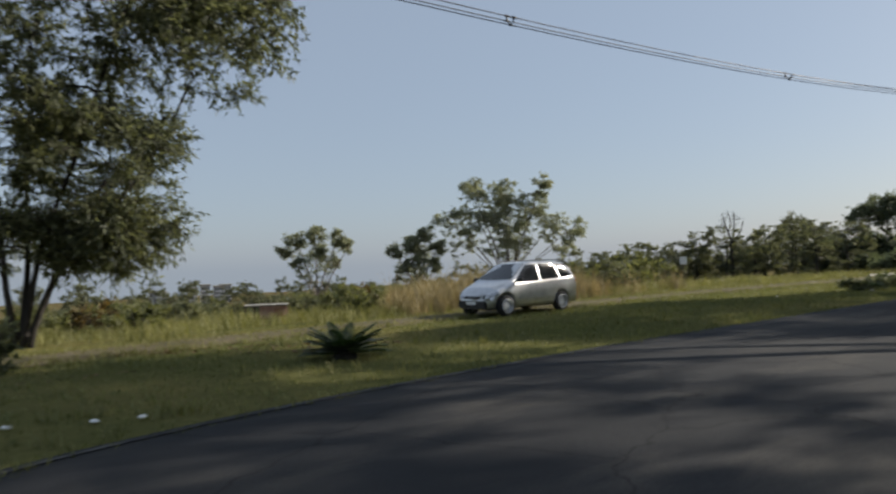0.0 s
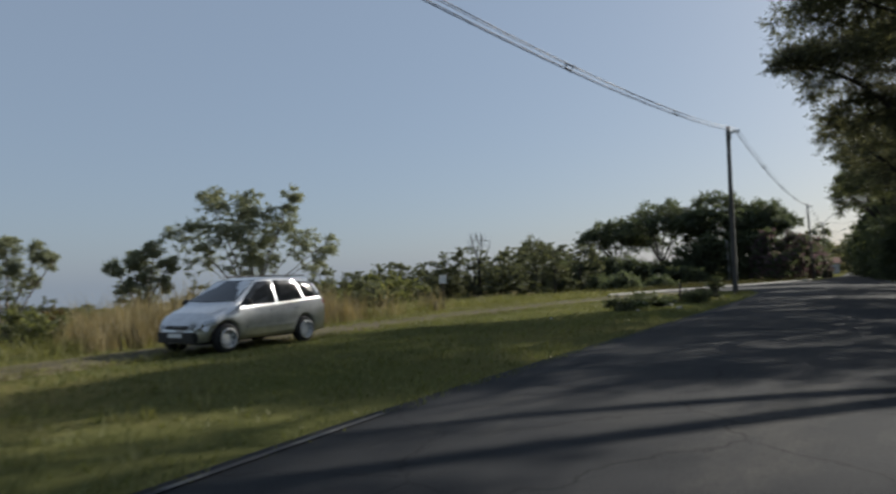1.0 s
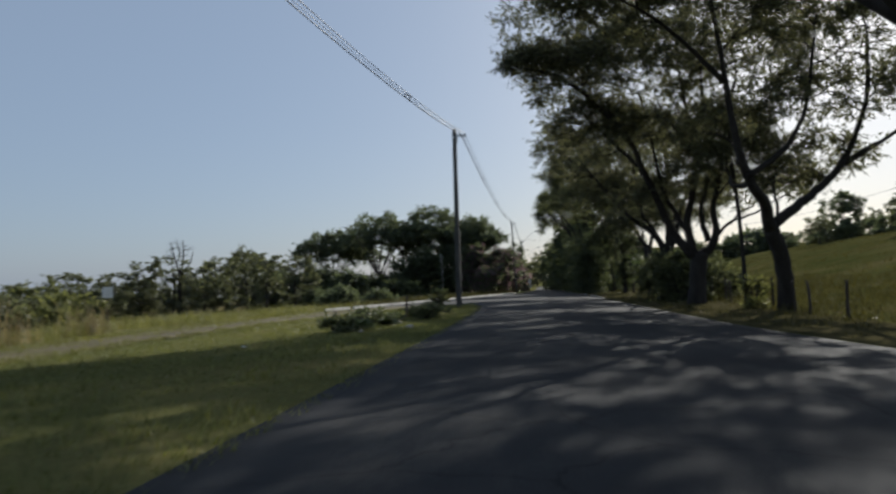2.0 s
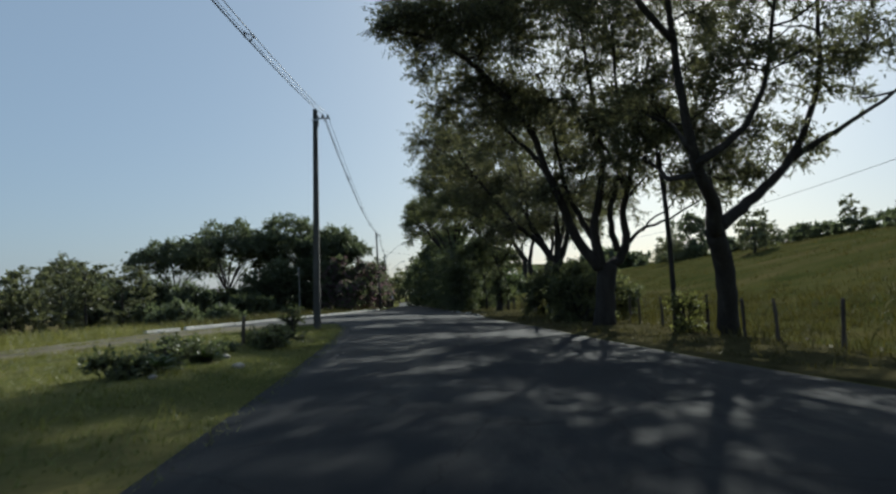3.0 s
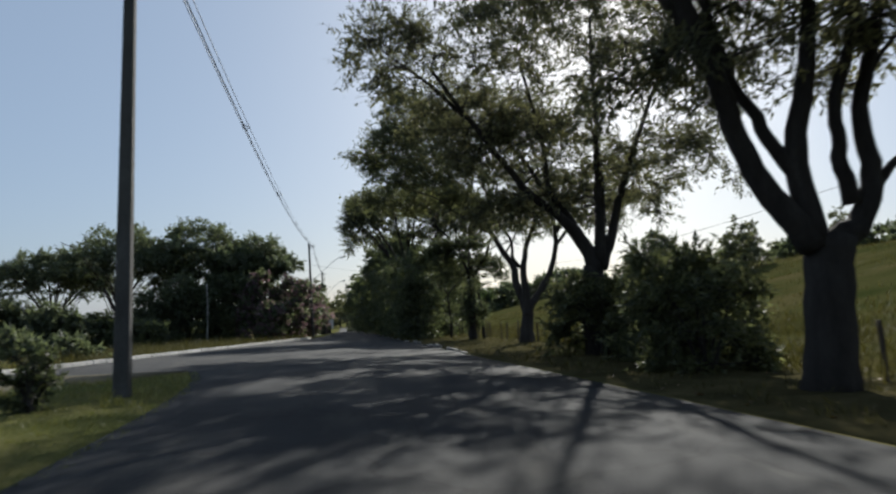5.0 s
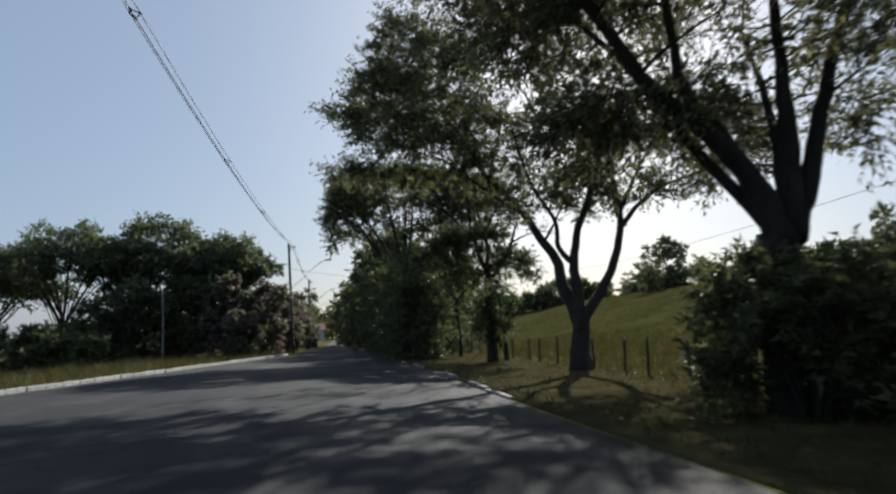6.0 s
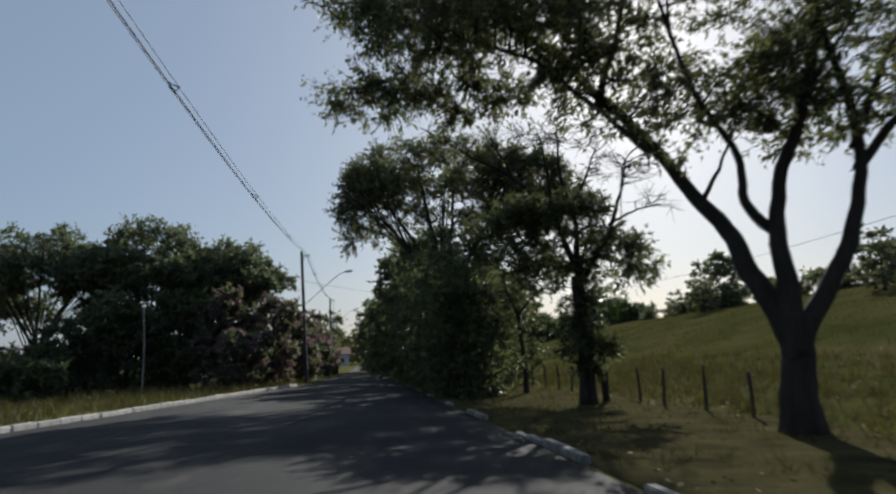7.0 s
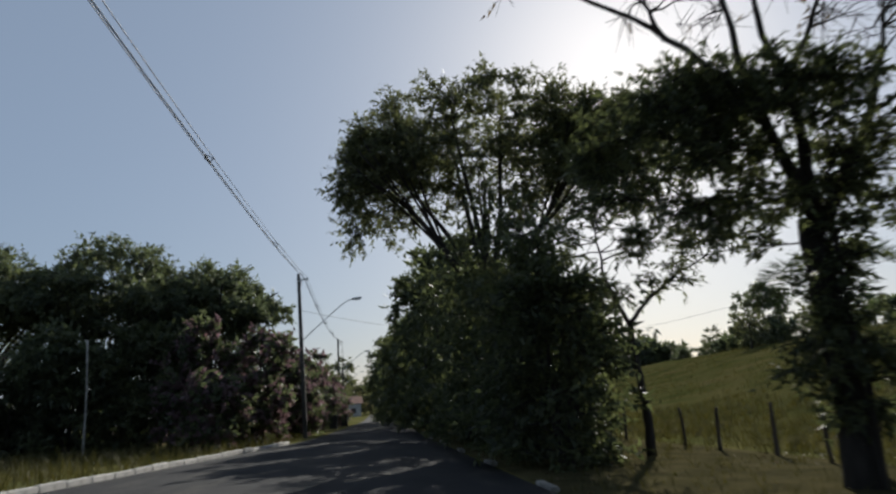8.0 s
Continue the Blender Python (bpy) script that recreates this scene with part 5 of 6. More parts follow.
INSULATOR = insulator_mesh()
POLES = [(-10.7, -35, 9.1, 0, 0), (-11.6, 45.9, 9.1, 0, 0), (-13.75, 107.3, 9.5, -2.4, 1), (-15.8, 148.5, 9.3, -1.2, 1), (-20.0, 195, 9.2, 0.6, 1)]
ARM_POINTS = []  # where the cables hang, pole by pole
for n, (x, y, top, lean, lamp) in enumerate(POLES):
    z = gz(x, y)
    h = top - z
    tilt = pose(0, 0, 0, 0, lean, 0)
    ob = thing("utility_pole", Matrix.Translation((x, y, z)) @ tilt, "tall concrete utility pole carrying " + ("cables and a street lamp" if lamp else "bundled cables"), "utility pole", "utility poles along the road")
    child("shaft", tapered_pole_mesh(h, 0.27, 0.18, CONCRETE), ob)
    bm = bmesh.new()
    block(bm, 0.08, 0.62, -0.035, 0.035, h - 0.42, h - 0.36, 0.008)
    block(bm, 0.10, 0.16, -0.03, 0.03, h - 0.75, h - 0.25, 0.008)
    block(bm, -0.13, 0.13, -0.12, 0.12, h - 0.5, h - 0.44, 0.01)
    part("bracket", bm, GALVANISED, ob)
    offs = [(0.30, h - 0.24), (0.30, h - 0.34), (0.52, h - 0.34), (0.42, h - 0.46)]
    for dx, dz_ in offs[1:3]:
        child("insulator", INSULATOR, ob, at=pose(dx, 0, dz_ - 0.03))
    m = ob.matrix_world.copy()
    m = Matrix.Translation((x, y, z)) @ tilt
    ARM_POINTS.append([m @ Vector((dx, 0, dz_ + 0.1)) for dx, dz_ in offs])
    if lamp:
        root_z = h - 4.1
        arm = [(0.1, 0, root_z), (1.1, 0.75, root_z + 0.98), (2.2, 1.5, root_z + 2.02), (2.75, 1.9, root_z + 2.46), (3.15, 2.15, root_z + 2.6)]
        child("lamp_arm", tube_mesh("lamp_arm", [(smooth_line(arm, 16), 0.03)], GALVANISED), ob)
        bm = bmesh.new()
        block(bm, -0.05, 0.62, -0.13, 0.13, -0.06, 0.07, 0.04)
        lens_at = pose(3.1, 2.12, root_z + 2.6, 0, -8, 30)
        bmesh.ops.transform(bm, matrix=lens_at, verts=bm.verts)
        part("lamp_head", bm, GALVANISED, ob, "grey street lamp head")
        bm = bmesh.new()
        block(bm, 0.12, 0.55, -0.10, 0.10, -0.10, -0.055, 0.02)
        bmesh.ops.transform(bm, matrix=lens_at, verts=bm.verts)
        part("lamp_glass", bm, SIGN_WHITE, ob)


def hang(a, b, sag, n=40):
    u = np.linspace(0, 1, n)[:, None]
    p = np.array(a) * (1 - u) + np.array(b) * u
    p[:, 2] -= 4 * sag * (u * (1 - u))[:, 0]
    return p


SPANS = [(0, 1, 2.65), (1, 2, 1.0), (2, 3, 0.9), (3, 4, 0.9)]
for a, b, sag in SPANS:
    runs = [hang(ARM_POINTS[a][k], ARM_POINTS[b][k], sag) for k in range(4)]
    at = Vector(runs[0][0])
    ob = thing("overhead_cables", tuple(at), "black bundled overhead cables with diamond spacers", "cable", "overhead cables")
    for k in range(4):
        child("cable", tube_mesh("cable", [(runs[k] - np.array(at), 0.011 if k else 0.008)], CABLE, 5), ob)
    length = np.linalg.norm(np.array(ARM_POINTS[b][0]) - np.array(ARM_POINTS[a][0]))
    marks = np.array([12.5, 23.3, 34.5, 46, 58, 70]) / 81 if a == 0 else np.linspace(0, 1, 6)[1:-1]
    for u in marks:
        k = (1 - u if a == 0 else u) * 39
        p = [r[int(k)] + (r[min(39, int(k) + 1)] - r[int(k)]) * (k - int(k)) - np.array(at) for r in runs]
        ring = [(p[0], p[1]), (p[1], p[3]), (p[3], p[2]), (p[2], p[0])]
        me = tube_mesh("spacer", [([s, e], 0.016) for s, e in ring] + [([q - np.array([0, 0.05, 0]), q + np.array([0, 0.05, 0])], 0.026) for q in p], DARK_PLASTIC, 5)
        child("spacer", me, ob)
cross = thing("overhead_cables", (-13.95, 107.3, 7.2), "thin black service wire crossing over the road", "cable", "overhead cables")
child("cable", tube_mesh("cable", [(hang((0, 0, 0), (16, 26, 0.6), 0.5, 24), 0.012)], CABLE, 5), cross)
# The line that crosses the field on the hill.
ends = []
for x, y in ((38, 38), (45, 232)):
    z = gz(x, y)
    ob = thing("field_pole", (x, y, z), "plain wooden line pole on the hill field", "utility pole", "field line poles")
    child("shaft", tube_mesh("shaft", [([(0, 0, -0.3), (0, 0, 4), (0, 0, 9.5)], [0.16, 0.13, 0.10])], POST_WOOD, 10), ob)
    bm = bmesh.new()
    block(bm, -0.7, 0.7, -0.05, 0.05, 9.1, 9.2, 0.01)
    part("cross_arm", bm, POST_WOOD, ob)
    ends.append((x, y, z + 9.3))
wire = thing("overhead_cables", ends[0], "single thin wire strung across the hill field", "cable", "overhead cables")
child("cable", tube_mesh("cable", [(hang(ends[0], ends[1], 2.6, 60) - np.array(ends[0]), 0.03)], CABLE, 5), wire)

# Leaning wooden pole on the verge.
z = gz(0.1, 37.3)
ob = thing("wooden_pole", (0.1, 37.3, z), "leaning weathered wooden pole on the verge", "pole")
child("shaft", tube_mesh("shaft", [(smooth_line([(0.1, 0, -0.3), (0.05, 0, 1.2), (-0.05, 0, 3.4), (-0.22, 0, 5.3)], 10), np.linspace(0.085, 0.06, 10))], BARK, 10), ob)
child("wire", tube_mesh("wire", [(hang((-0.21, 0, 5.2), (11, 16, 7.2), 0.4, 20), 0.012)], CABLE, 5), ob, "thin black wire")

# Slim pale marker post behind the left kerb, small sign, short dark post.
z = gz(-22.2, 97.5)
ob = thing("marker_post", (-22.2, 97.5, z), "slim pale weathered wooden post behind the kerb", "post")
child("shaft", tube_mesh("shaft", [(smooth_line([(0, 0, -0.3), (0.02, 0, 2.6), (-0.1, 0, 5.4)], 6), np.linspace(0.06, 0.045, 6))], KERB_WORN, 8), ob)
z = gz(-22.4, 33.6)
ob = thing("small_sign", (-22.4, 33.6, z), "small blank white square sign on a thin post", "sign")
child("post", tube_mesh("post", [([(0, 0, -0.2), (0, 0, 0.8), (0, 0, 1.75)], 0.025)], POST_WOOD, 8), ob)
bm = bmesh.new()
block(bm, -0.17, 0.17, -0.035, -0.026, 1.34, 1.74, 0.004)
bmesh.ops.rotate(bm, matrix=Matrix.Rotation(radians(35), 3, "Z"), verts=bm.verts)
part("panel", bm, SIGN_WHITE, ob, "white square sign panel")
z = gz(-11.9, 35.9)
ob = thing("short_post", (-11.9, 35.9, z), "short dark wooden stake in the planting bed", "post")
child("shaft", tube_mesh("shaft", [([(0, 0, -0.2), (0.01, 0, 0.5), (0.03, 0, 0.86)], [0.05, 0.05, 0.045])], POST_WOOD, 8), ob)


# ---- fence along the field ----
post_meshes = []
for n in range(4):
    r = np.random.default_rng(70 + n)
    lean = r.normal(scale=0.06, size=2)
    pts = [(0, 0, -0.25), (lean[0] * 0.4, lean[1] * 0.4, 0.6), (lean[0], lean[1], 0.95 + 0.2 * r.random())]
    post_meshes.append(tube_mesh("post", [(smooth_line(pts, 6), np.linspace(0.05, 0.04, 6) * (1 + 0.1 * r.normal(size=6)))], POST_WOOD, 7))
fence_y = np.arange(30.5, 120, 2.1)
fence = thing("field_fence", (0.95, 30.5, gz(0.95, 30.5)), "old wire fence on crooked wooden posts along the field", "fence")
fence_at = np.array([0.95, 30.5, gz(0.95, 30.5)])
tops = []
for n, y in enumerate(fence_y):
    x = 0.95 - 0.055 * max(0, y - 62) + 0.12 * math.sin(y * 1.7)
    p = np.array([x, y, gz(x, y)]) - fence_at
    child("post", post_meshes[(n * 7) % 4], fence, at=Matrix.Translation(p))
    tops.append(p)
tops = np.array(tops)
for h in (0.35, 0.62, 0.9):
    child("wire", tube_mesh("wire", [(tops + np.array([0, 0, h]), 0.0025)], RUSTY_WIRE, 4), fence)


# ---- brick shed, distant buildings ----
PINK_WALL = surface("faded_pink_render", [(0.3, (0.30, 0.17, 0.14)), (0.6, (0.46, 0.30, 0.26)), (0.8, (0.56, 0.42, 0.37))], 1.5, 20, 0.9, 0.4)
TILE_ROOF = surface("old_clay_tiles", [(0.3, (0.20, 0.10, 0.07)), (0.7, (0.36, 0.20, 0.14))], 3, 20, 0.9, 0.6)
FAR_WALL = surface("far_pale_wall", [(0.3, (0.36, 0.37, 0.39)), (0.7, (0.52, 0.53, 0.55))], 0.3, 5, 0.9, 0.0)
WINDOW_DARK = plain("dark_window_glass", (0.03, 0.035, 0.045), 0.15)


def shed(x, y, turn):
    z = gz(x, y)
    ob = thing("shed", Matrix.Translation((x, y, z)) @ pose(0, 0, 0, 0, 0, turn) @ Matrix.Diagonal((0.72, 0.72, 0.72, 1)), "low faded pink shed with a pale roof edge", "shed")
    bm = bmesh.new()
    block(bm, -0.8, 0.8, -0.7, 0.7, -0.4, 1.0, 0.02)
    part("wall", bm, PINK_WALL, ob)
    bm = bmesh.new()
    block(bm, -1.7, 0.9, -0.85, 0.85, 1.01, 1.09, 0.02)
    part("roof", bm, KERB_WORN, ob)
    for px in (-1.6, -1.1):
        bm = bmesh.new()
        block(bm, px - 0.04, px + 0.04, -0.74, -0.66, -0.4, 1.01)
        part("post", bm, POST_WOOD, ob)
    bm = bmesh.new()
    block(bm, 0.05, 0.6, -0.73, -0.7, -0.2, 0.85)
    part("door", bm, TILE_ROOF, ob)


shed(-30.0, 14.3, 66)


def tower(x, y, w, d, h, storeys, bays, turn):
    z = gz(x, y)
    ob = thing("apartment_block", Matrix.Translation((x, y, z)) @ pose(0, 0, 0, 0, 0, turn), "pale apartment block far across the valley", "building", "distant apartment blocks")
    bm = bmesh.new()
    block(bm, -w / 2, w / 2, -d / 2, d / 2, -6, h, 0.1)
    part("wall", bm, FAR_WALL, ob)
    bm = bmesh.new()
    block(bm, -w / 2 - 0.4, w / 2 + 0.4, -d / 2 - 0.4, d / 2 + 0.4, h + 0.01, h + 1.0, 0.05)
    part("roof", bm, KERB_WORN, ob)
    bm = bmesh.new()
    block(bm, -0.5, 0.5, -0.06, 0.06, -0.6, 0.6)
    me = bpy.data.meshes.new("window")
    bm.to_mesh(me)
    bm.free()
    me.materials.append(WINDOW_DARK)
    for s in range(storeys):
        for b in range(bays):
            child("window", me, ob, at=pose((b + 0.5) * w / bays - w / 2, -d / 2, (s + 0.5) * h / storeys))


for x, y, w, h, s, b in [(-410, 124, 5, 8.5, 4, 3), (-412, 132, 5, 10, 4, 3), (-410, 139, 5, 9, 4, 3), (-430, 150, 6, 10, 5, 3), (-430, 110, 9, 7, 3, 4), (-390, 205, 14, 6, 2, 6), (-370, 262, 12, 6, 2, 5)]:
    tower(x, y, w, 12, h, s, b, 75)


def cottage(x, y, w, d, h, turn):
    z = gz(x, y)
    ob = thing("cottage", Matrix.Translation((x, y, z)) @ pose(0, 0, 0, 0, 0, turn), "small pale house at the far end of the road", "house", "far houses")
    bm = bmesh.new()
    block(bm, -w / 2, w / 2, -d / 2, d / 2, -0.5, h, 0.03)
    part("wall", bm, FAR_WALL, ob)
    bm = bmesh.new()
    e = 0.5
    pts = [(-w / 2 - e, -d / 2 - e, h), (w / 2 + e, -d / 2 - e, h), (w / 2 + e, d / 2 + e, h), (-w / 2 - e, d / 2 + e, h), (-w / 2 - e, 0, h + 1.7), (w / 2 + e, 0, h + 1.7)]
    vs = [bm.verts.new((px, py, pz + 0.02)) for px, py, pz in pts]
    for q in ((0, 1, 5, 4), (2, 3, 4, 5), (0, 4, 3), (1, 2, 5), (3, 2, 1, 0)):
        bm.faces.new([vs[k] for k in q])
    part("roof", bm, TILE_ROOF, ob)
    for px in (-w * 0.3, w * 0.3):
        bm = bmesh.new()
        block(bm, px - 0.6, px + 0.6, -d / 2 - 0.03, -d / 2 + 0.02, 1.0, 2.1)
        part("window", bm, WINDOW_DARK, ob)
    bm = bmesh.new()
    block(bm, -0.45, 0.45, -d / 2 - 0.03, -d / 2 + 0.02, 0, 2.1)
    part("door", bm, TILE_ROOF, ob)


cottage(-24.5, 236, 9, 7, 3.2, 10)
for n, (x, y) in enumerate([(-14.0, 124.5), (-13.9, 133)]):
    z = gz(x, y)
    ob = thing("waste_bin", (x, y, z), "dark wheeled waste bin by the road", "bin", "waste bins")
    bm = bmesh.new()
    block(bm, -0.36, 0.36, -0.36, 0.36, 0.08, 1.05, 0.05)
    for v in bm.verts:
        v.co.x *= 0.8 + 0.2 * v.co.z
        v.co.y *= 0.8 + 0.2 * v.co.z
    part("body", bm, DARK_PLASTIC, ob)
    bm = bmesh.new()
    block(bm, -0.42, 0.42, -0.42, 0.42, 1.06, 1.14, 0.03)
    part("lid", bm, DARK_PLASTIC, ob)
    for sx in (-0.28, 0.28):
        v, f = lathe([(0.0, -0.04), (0.1, -0.04), (0.1, 0.04), (0.0, 0.04)], 12, "y")
        child("wheel", mesh_of("wheel", v, f, CABLE), ob, at=pose(sx, 0.3, 0.1, 0, 0, 90))


# ---- the silver estate car on the side road ----
SILVER = plain("silver_car_paint", (0.62, 0.63, 0.64), 0.28, 0.75, 0.5, 0.6)
CAR_GLASS = plain("tinted_car_glass", (0.012, 0.014, 0.017), 0.06, 0.0, 0.7)
TYRE = plain("tyre_rubber", (0.015, 0.015, 0.016), 0.85)
ALLOY = plain("alloy_rim", (0.62, 0.63, 0.64), 0.45, 0.35)
LAMP_CLEAR = plain("clear_lamp_glass", (0.5, 0.52, 0.55), 0.1, 0.3)
LAMP_RED = plain("red_lamp_glass", (0.35, 0.012, 0.012), 0.15)
TRIM = plain("black_car_trim", (0.02, 0.02, 0.022), 0.5)
TOP = [(-2.05, 0.62), (-2.02, 0.92), (-1.95, 1.08), (-1.76, 1.42), (-1.5, 1.53), (-0.8, 1.57), (0.0, 1.555), (0.3, 1.49), (1.06, 1.02), (1.25, 0.95), (1.6, 0.84), (1.78, 0.72), (1.9, 0.55)]
BELT = [(-2.05, 0.55), (-2.02, 0.88), (-1.94, 1.02), (-1.7, 1.03), (-0.5, 0.96), (0.95, 0.91), (1.2, 0.87), (1.58, 0.75), (1.78, 0.62), (1.9, 0.48)]
WIDE = [(-2.05, 0.66), (-1.98, 0.76), (-1.6, 0.82), (0.0, 0.83), (1.25, 0.82), (1.55, 0.78), (1.76, 0.66), (1.9, 0.5)]
ROOF_W = [(-2.05, 0.6), (-1.94, 0.68), (-1.72, 0.60), (0.0, 0.63), (0.3, 0.62), (1.06, 0.74), (1.55, 0.64), (1.9, 0.42)]
WHEELS = (1.27, -1.2)


def curve_at(table, x):
    a = np.array(sorted(table))
    return float(np.interp(x, a[:, 0], a[:, 1]))


def car_sill(x):
    z = 0.26
    for c in WHEELS:
        if abs(x - c) < 0.37:
            z = max(z, 0.31 + math.sqrt(0.37**2 - (x - c) ** 2) * 0.98)
    return z


def car_side(x, z):
    """Half width of the body at a place along its length and a height."""
    b, t, w, rw = curve_at(BELT, x), curve_at(TOP, x), curve_at(WIDE, x), curve_at(ROOF_W, x)
    return float(np.interp(z, [0.22, 0.4, 0.62, b, max(b + 0.02, t - 0.05)], [w - 0.05, w - 0.015, w, w - 0.02, rw]))


def car_patch(corners, n, m, out, mirror):
    """A curved panel that follows the body's side: corners (x, z) front-low, rear-low, rear-high, front-high."""
    verts, faces = [], []
    a, b, c, d = (np.array(q, float) for q in corners)
    for i in range(n):
        for j in range(m):
            u, v = i / (n - 1), j / (m - 1)
            x, z = (a * (1 - u) + b * u) * (1 - v) + (d * (1 - u) + c * u) * v
            edge = 0.012 if i in (0, n - 1) or j in (0, m - 1) else 0.0
            verts.append((x, mirror * (car_side(x, z) + out - edge), z))
    for i in range(n - 1):
        for j in range(m - 1):
            k = i * m + j
            faces.append((k, k + m, k + m + 1, k + 1) if mirror < 0 else (k, k + 1, k + m + 1, k + m))
    return verts, faces


def silver_car(at):
    ob = thing("estate_car", at, "silver compact estate car driving along the side road", "car")
    xs = np.unique(np.concatenate([np.linspace(-2.05, 1.9, 60), *[np.linspace(c - 0.37, c + 0.37, 19) for c in WHEELS]]))
    verts, faces = [], []
    for x in xs:
        b, t, w, rw, s = curve_at(BELT, x), curve_at(TOP, x), curve_at(WIDE, x), curve_at(ROOF_W, x), car_sill(x)
        s = min(s, b - 0.03)
        half = [(w - 0.25, 0.24), (w - 0.25, max(0.24, s - 0.01)), (w - 0.06, s), (car_side(x, max(s + 0.05, 0.45)), max(s + 0.03, 0.45)), (car_side(x, max(s + 0.05, 0.62)), max(s + 0.05, 0.62)), (w - 0.005, max(b - 0.04, s + 0.07)), (car_side(x, b + 0.02), b + 0.02)]
        half += [(car_side(x, (b + t) / 2), max((b + t) / 2, b + 0.03)), (rw, max(t - 0.05, b + 0.04)), (rw * 0.88, t - 0.012), (rw * 0.5, t + 0.004), (0, t + 0.01)]
        half = [(y, max(z, 0.24)) for y, z in half]
        verts += [(x, y, z) for y, z in half] + [(x, -y, z) for y, z in half[-2::-1]]
    m = 23
    for i in range(len(xs) - 1):
        for j in range(m - 1):
            k = i * m + j
            faces.append((k, k + m, k + m + 1, k + 1))
        faces.append((i * m + m - 1, (i + 1) * m + m - 1, (i + 1) * m, i * m))
    faces += [tuple(range(m)), tuple((len(xs) - 1) * m + k for k in reversed(range(m)))]
    child("body", mesh_of("body", verts, faces, SILVER, True), ob)
    for side in (1, -1):
        for name, q in (("front_side_window", [(0.93, 0.955), (-0.19, 0.985), (-0.19, 1.485), (0.27, 1.465)]), ("rear_side_window", [(-0.25, 0.99), (-1.14, 1.03), (-1.02, 1.485), (-0.25, 1.49)]), ("quarter_window", [(-1.20, 1.04), (-1.82, 1.09), (-1.60, 1.43), (-1.08, 1.475)])):
            v, f = car_patch(q, 9, 6, 0.018, side)
            child(name, mesh_of(name, v, f, CAR_GLASS, True), ob, "dark tinted window")
        for q in ([(0.78, 0.33), (-0.22, 0.33), (-0.24, 0.93), (0.86, 0.90)], [(-0.25, 0.33), (-0.82, 0.36), (-1.05, 0.95), (-0.27, 0.93)]):
            v, f = car_patch(q, 9, 7, 0.006, side)
            door = child("door", mesh_of("door", v, f, SILVER, True), ob)
            hx = q[2][0] + 0.16
            bm = bmesh.new()
            y = side * (car_side(hx, 0.84) + 0.02)
            block(bm, hx - 0.09, hx + 0.09, y - 0.018, y + 0.018, 0.825, 0.86, 0.01)
            part("handle", bm, SILVER, door)
        bm = bmesh.new()
        y = side * (car_side(0, 0.5) + 0.008)
        block(bm, -0.78, 0.76, y - 0.015, y + 0.015, 0.47, 0.53, 0.01)
        part("side_moulding", bm, SILVER, ob)
        bm = bmesh.new()
        y = side * 0.93
        block(bm, 0.74, 0.88, y - 0.10, y + 0.10, 0.96, 1.10, 0.04)
        part("mirror", bm, TRIM, ob, "dark door mirror")
        bm = bmesh.new()
        block(bm, -1.5, 0.05, side * 0.53 - 0.02, side * 0.53 + 0.02, 1.575, 1.605, 0.01)
        part("roof_rail", bm, TRIM, ob)
        v, f = car_patch([(1.80, 0.58), (1.5, 0.64), (1.46, 0.77), (1.73, 0.68)], 6, 4, 0.014, side)
        child("headlight", mesh_of("headlight", v, f, LAMP_CLEAR, True), ob, "clear headlight")
        v, f = car_patch([(-1.88, 0.86), (-2.05, 0.84), (-1.97, 1.03), (-1.84, 1.06)], 5, 4, 0.014, side)
        child("tail_light", mesh_of("tail_light", v, f, LAMP_RED, True), ob, "red tail light")
    rows = []
    for u in np.linspace(0, 1, 7):
        x, z = 1.03 - 0.73 * u, 1.055 + 0.44 * u
        hw = 0.69 - 0.12 * u
        rows += [(x - 0.06 * (q * q), hw * q, z + 0.006) for q in np.linspace(-1, 1, 9)]
    f = [(i * 9 + j, i * 9 + j + 1, i * 9 + j + 10, i * 9 + j + 9) for i in range(6) for j in range(8)]
    child("windscreen", mesh_of("windscreen", rows, f, CAR_GLASS, True), ob, "dark sloping windscreen")
    rows = [(-1.80 - 0.16 * u, (0.55 + 0.08 * u) * q, 1.41 - 0.29 * u) for u in np.linspace(0, 1, 4) for q in np.linspace(-1, 1, 5)]
    rows = [(x - 0.03, y, z) for x, y, z in rows]
    f = [(i * 5 + j, i * 5 + j + 5, i * 5 + j + 6, i * 5 + j + 1) for i in range(3) for j in range(4)]
    child("rear_window", mesh_of("rear_window", rows, f, CAR_GLASS, True), ob, "dark rear window")
    for name, x0, x1, hw, z0, z1, m_ in (("front_bumper", 1.76, 1.94, 0.55, 0.25, 0.47, TRIM), ("grille", 1.83, 1.92, 0.34, 0.50, 0.60, TRIM), ("rear_bumper", -2.09, -1.93, 0.66, 0.30, 0.58, SILVER)):
        bm = bmesh.new()
        block(bm, x0, x1, -hw, hw, z0, z1, 0.03)
        part(name, bm, m_, ob)
    bm = bmesh.new()
    block(bm, 1.938, 1.948, -0.2, 0.2, 0.36, 0.45, 0.003)
    part("number_plate", bm, SIGN_WHITE, ob, "pale number plate")
    bm = bmesh.new()
    block(bm, -1.9, 1.75, -0.55, 0.55, 0.20, 0.32, 0.02)
    part("underbody", bm, TRIM, ob)
    tv, tf = lathe([(0.205, -0.09), (0.25, -0.10), (0.295, -0.085), (0.31, -0.05), (0.31, 0.05), (0.295, 0.085), (0.25, 0.10), (0.205, 0.09)], 28, "y")
    tyre_me = mesh_of("tyre", tv, tf, TYRE, True)
    bm = bmesh.new()
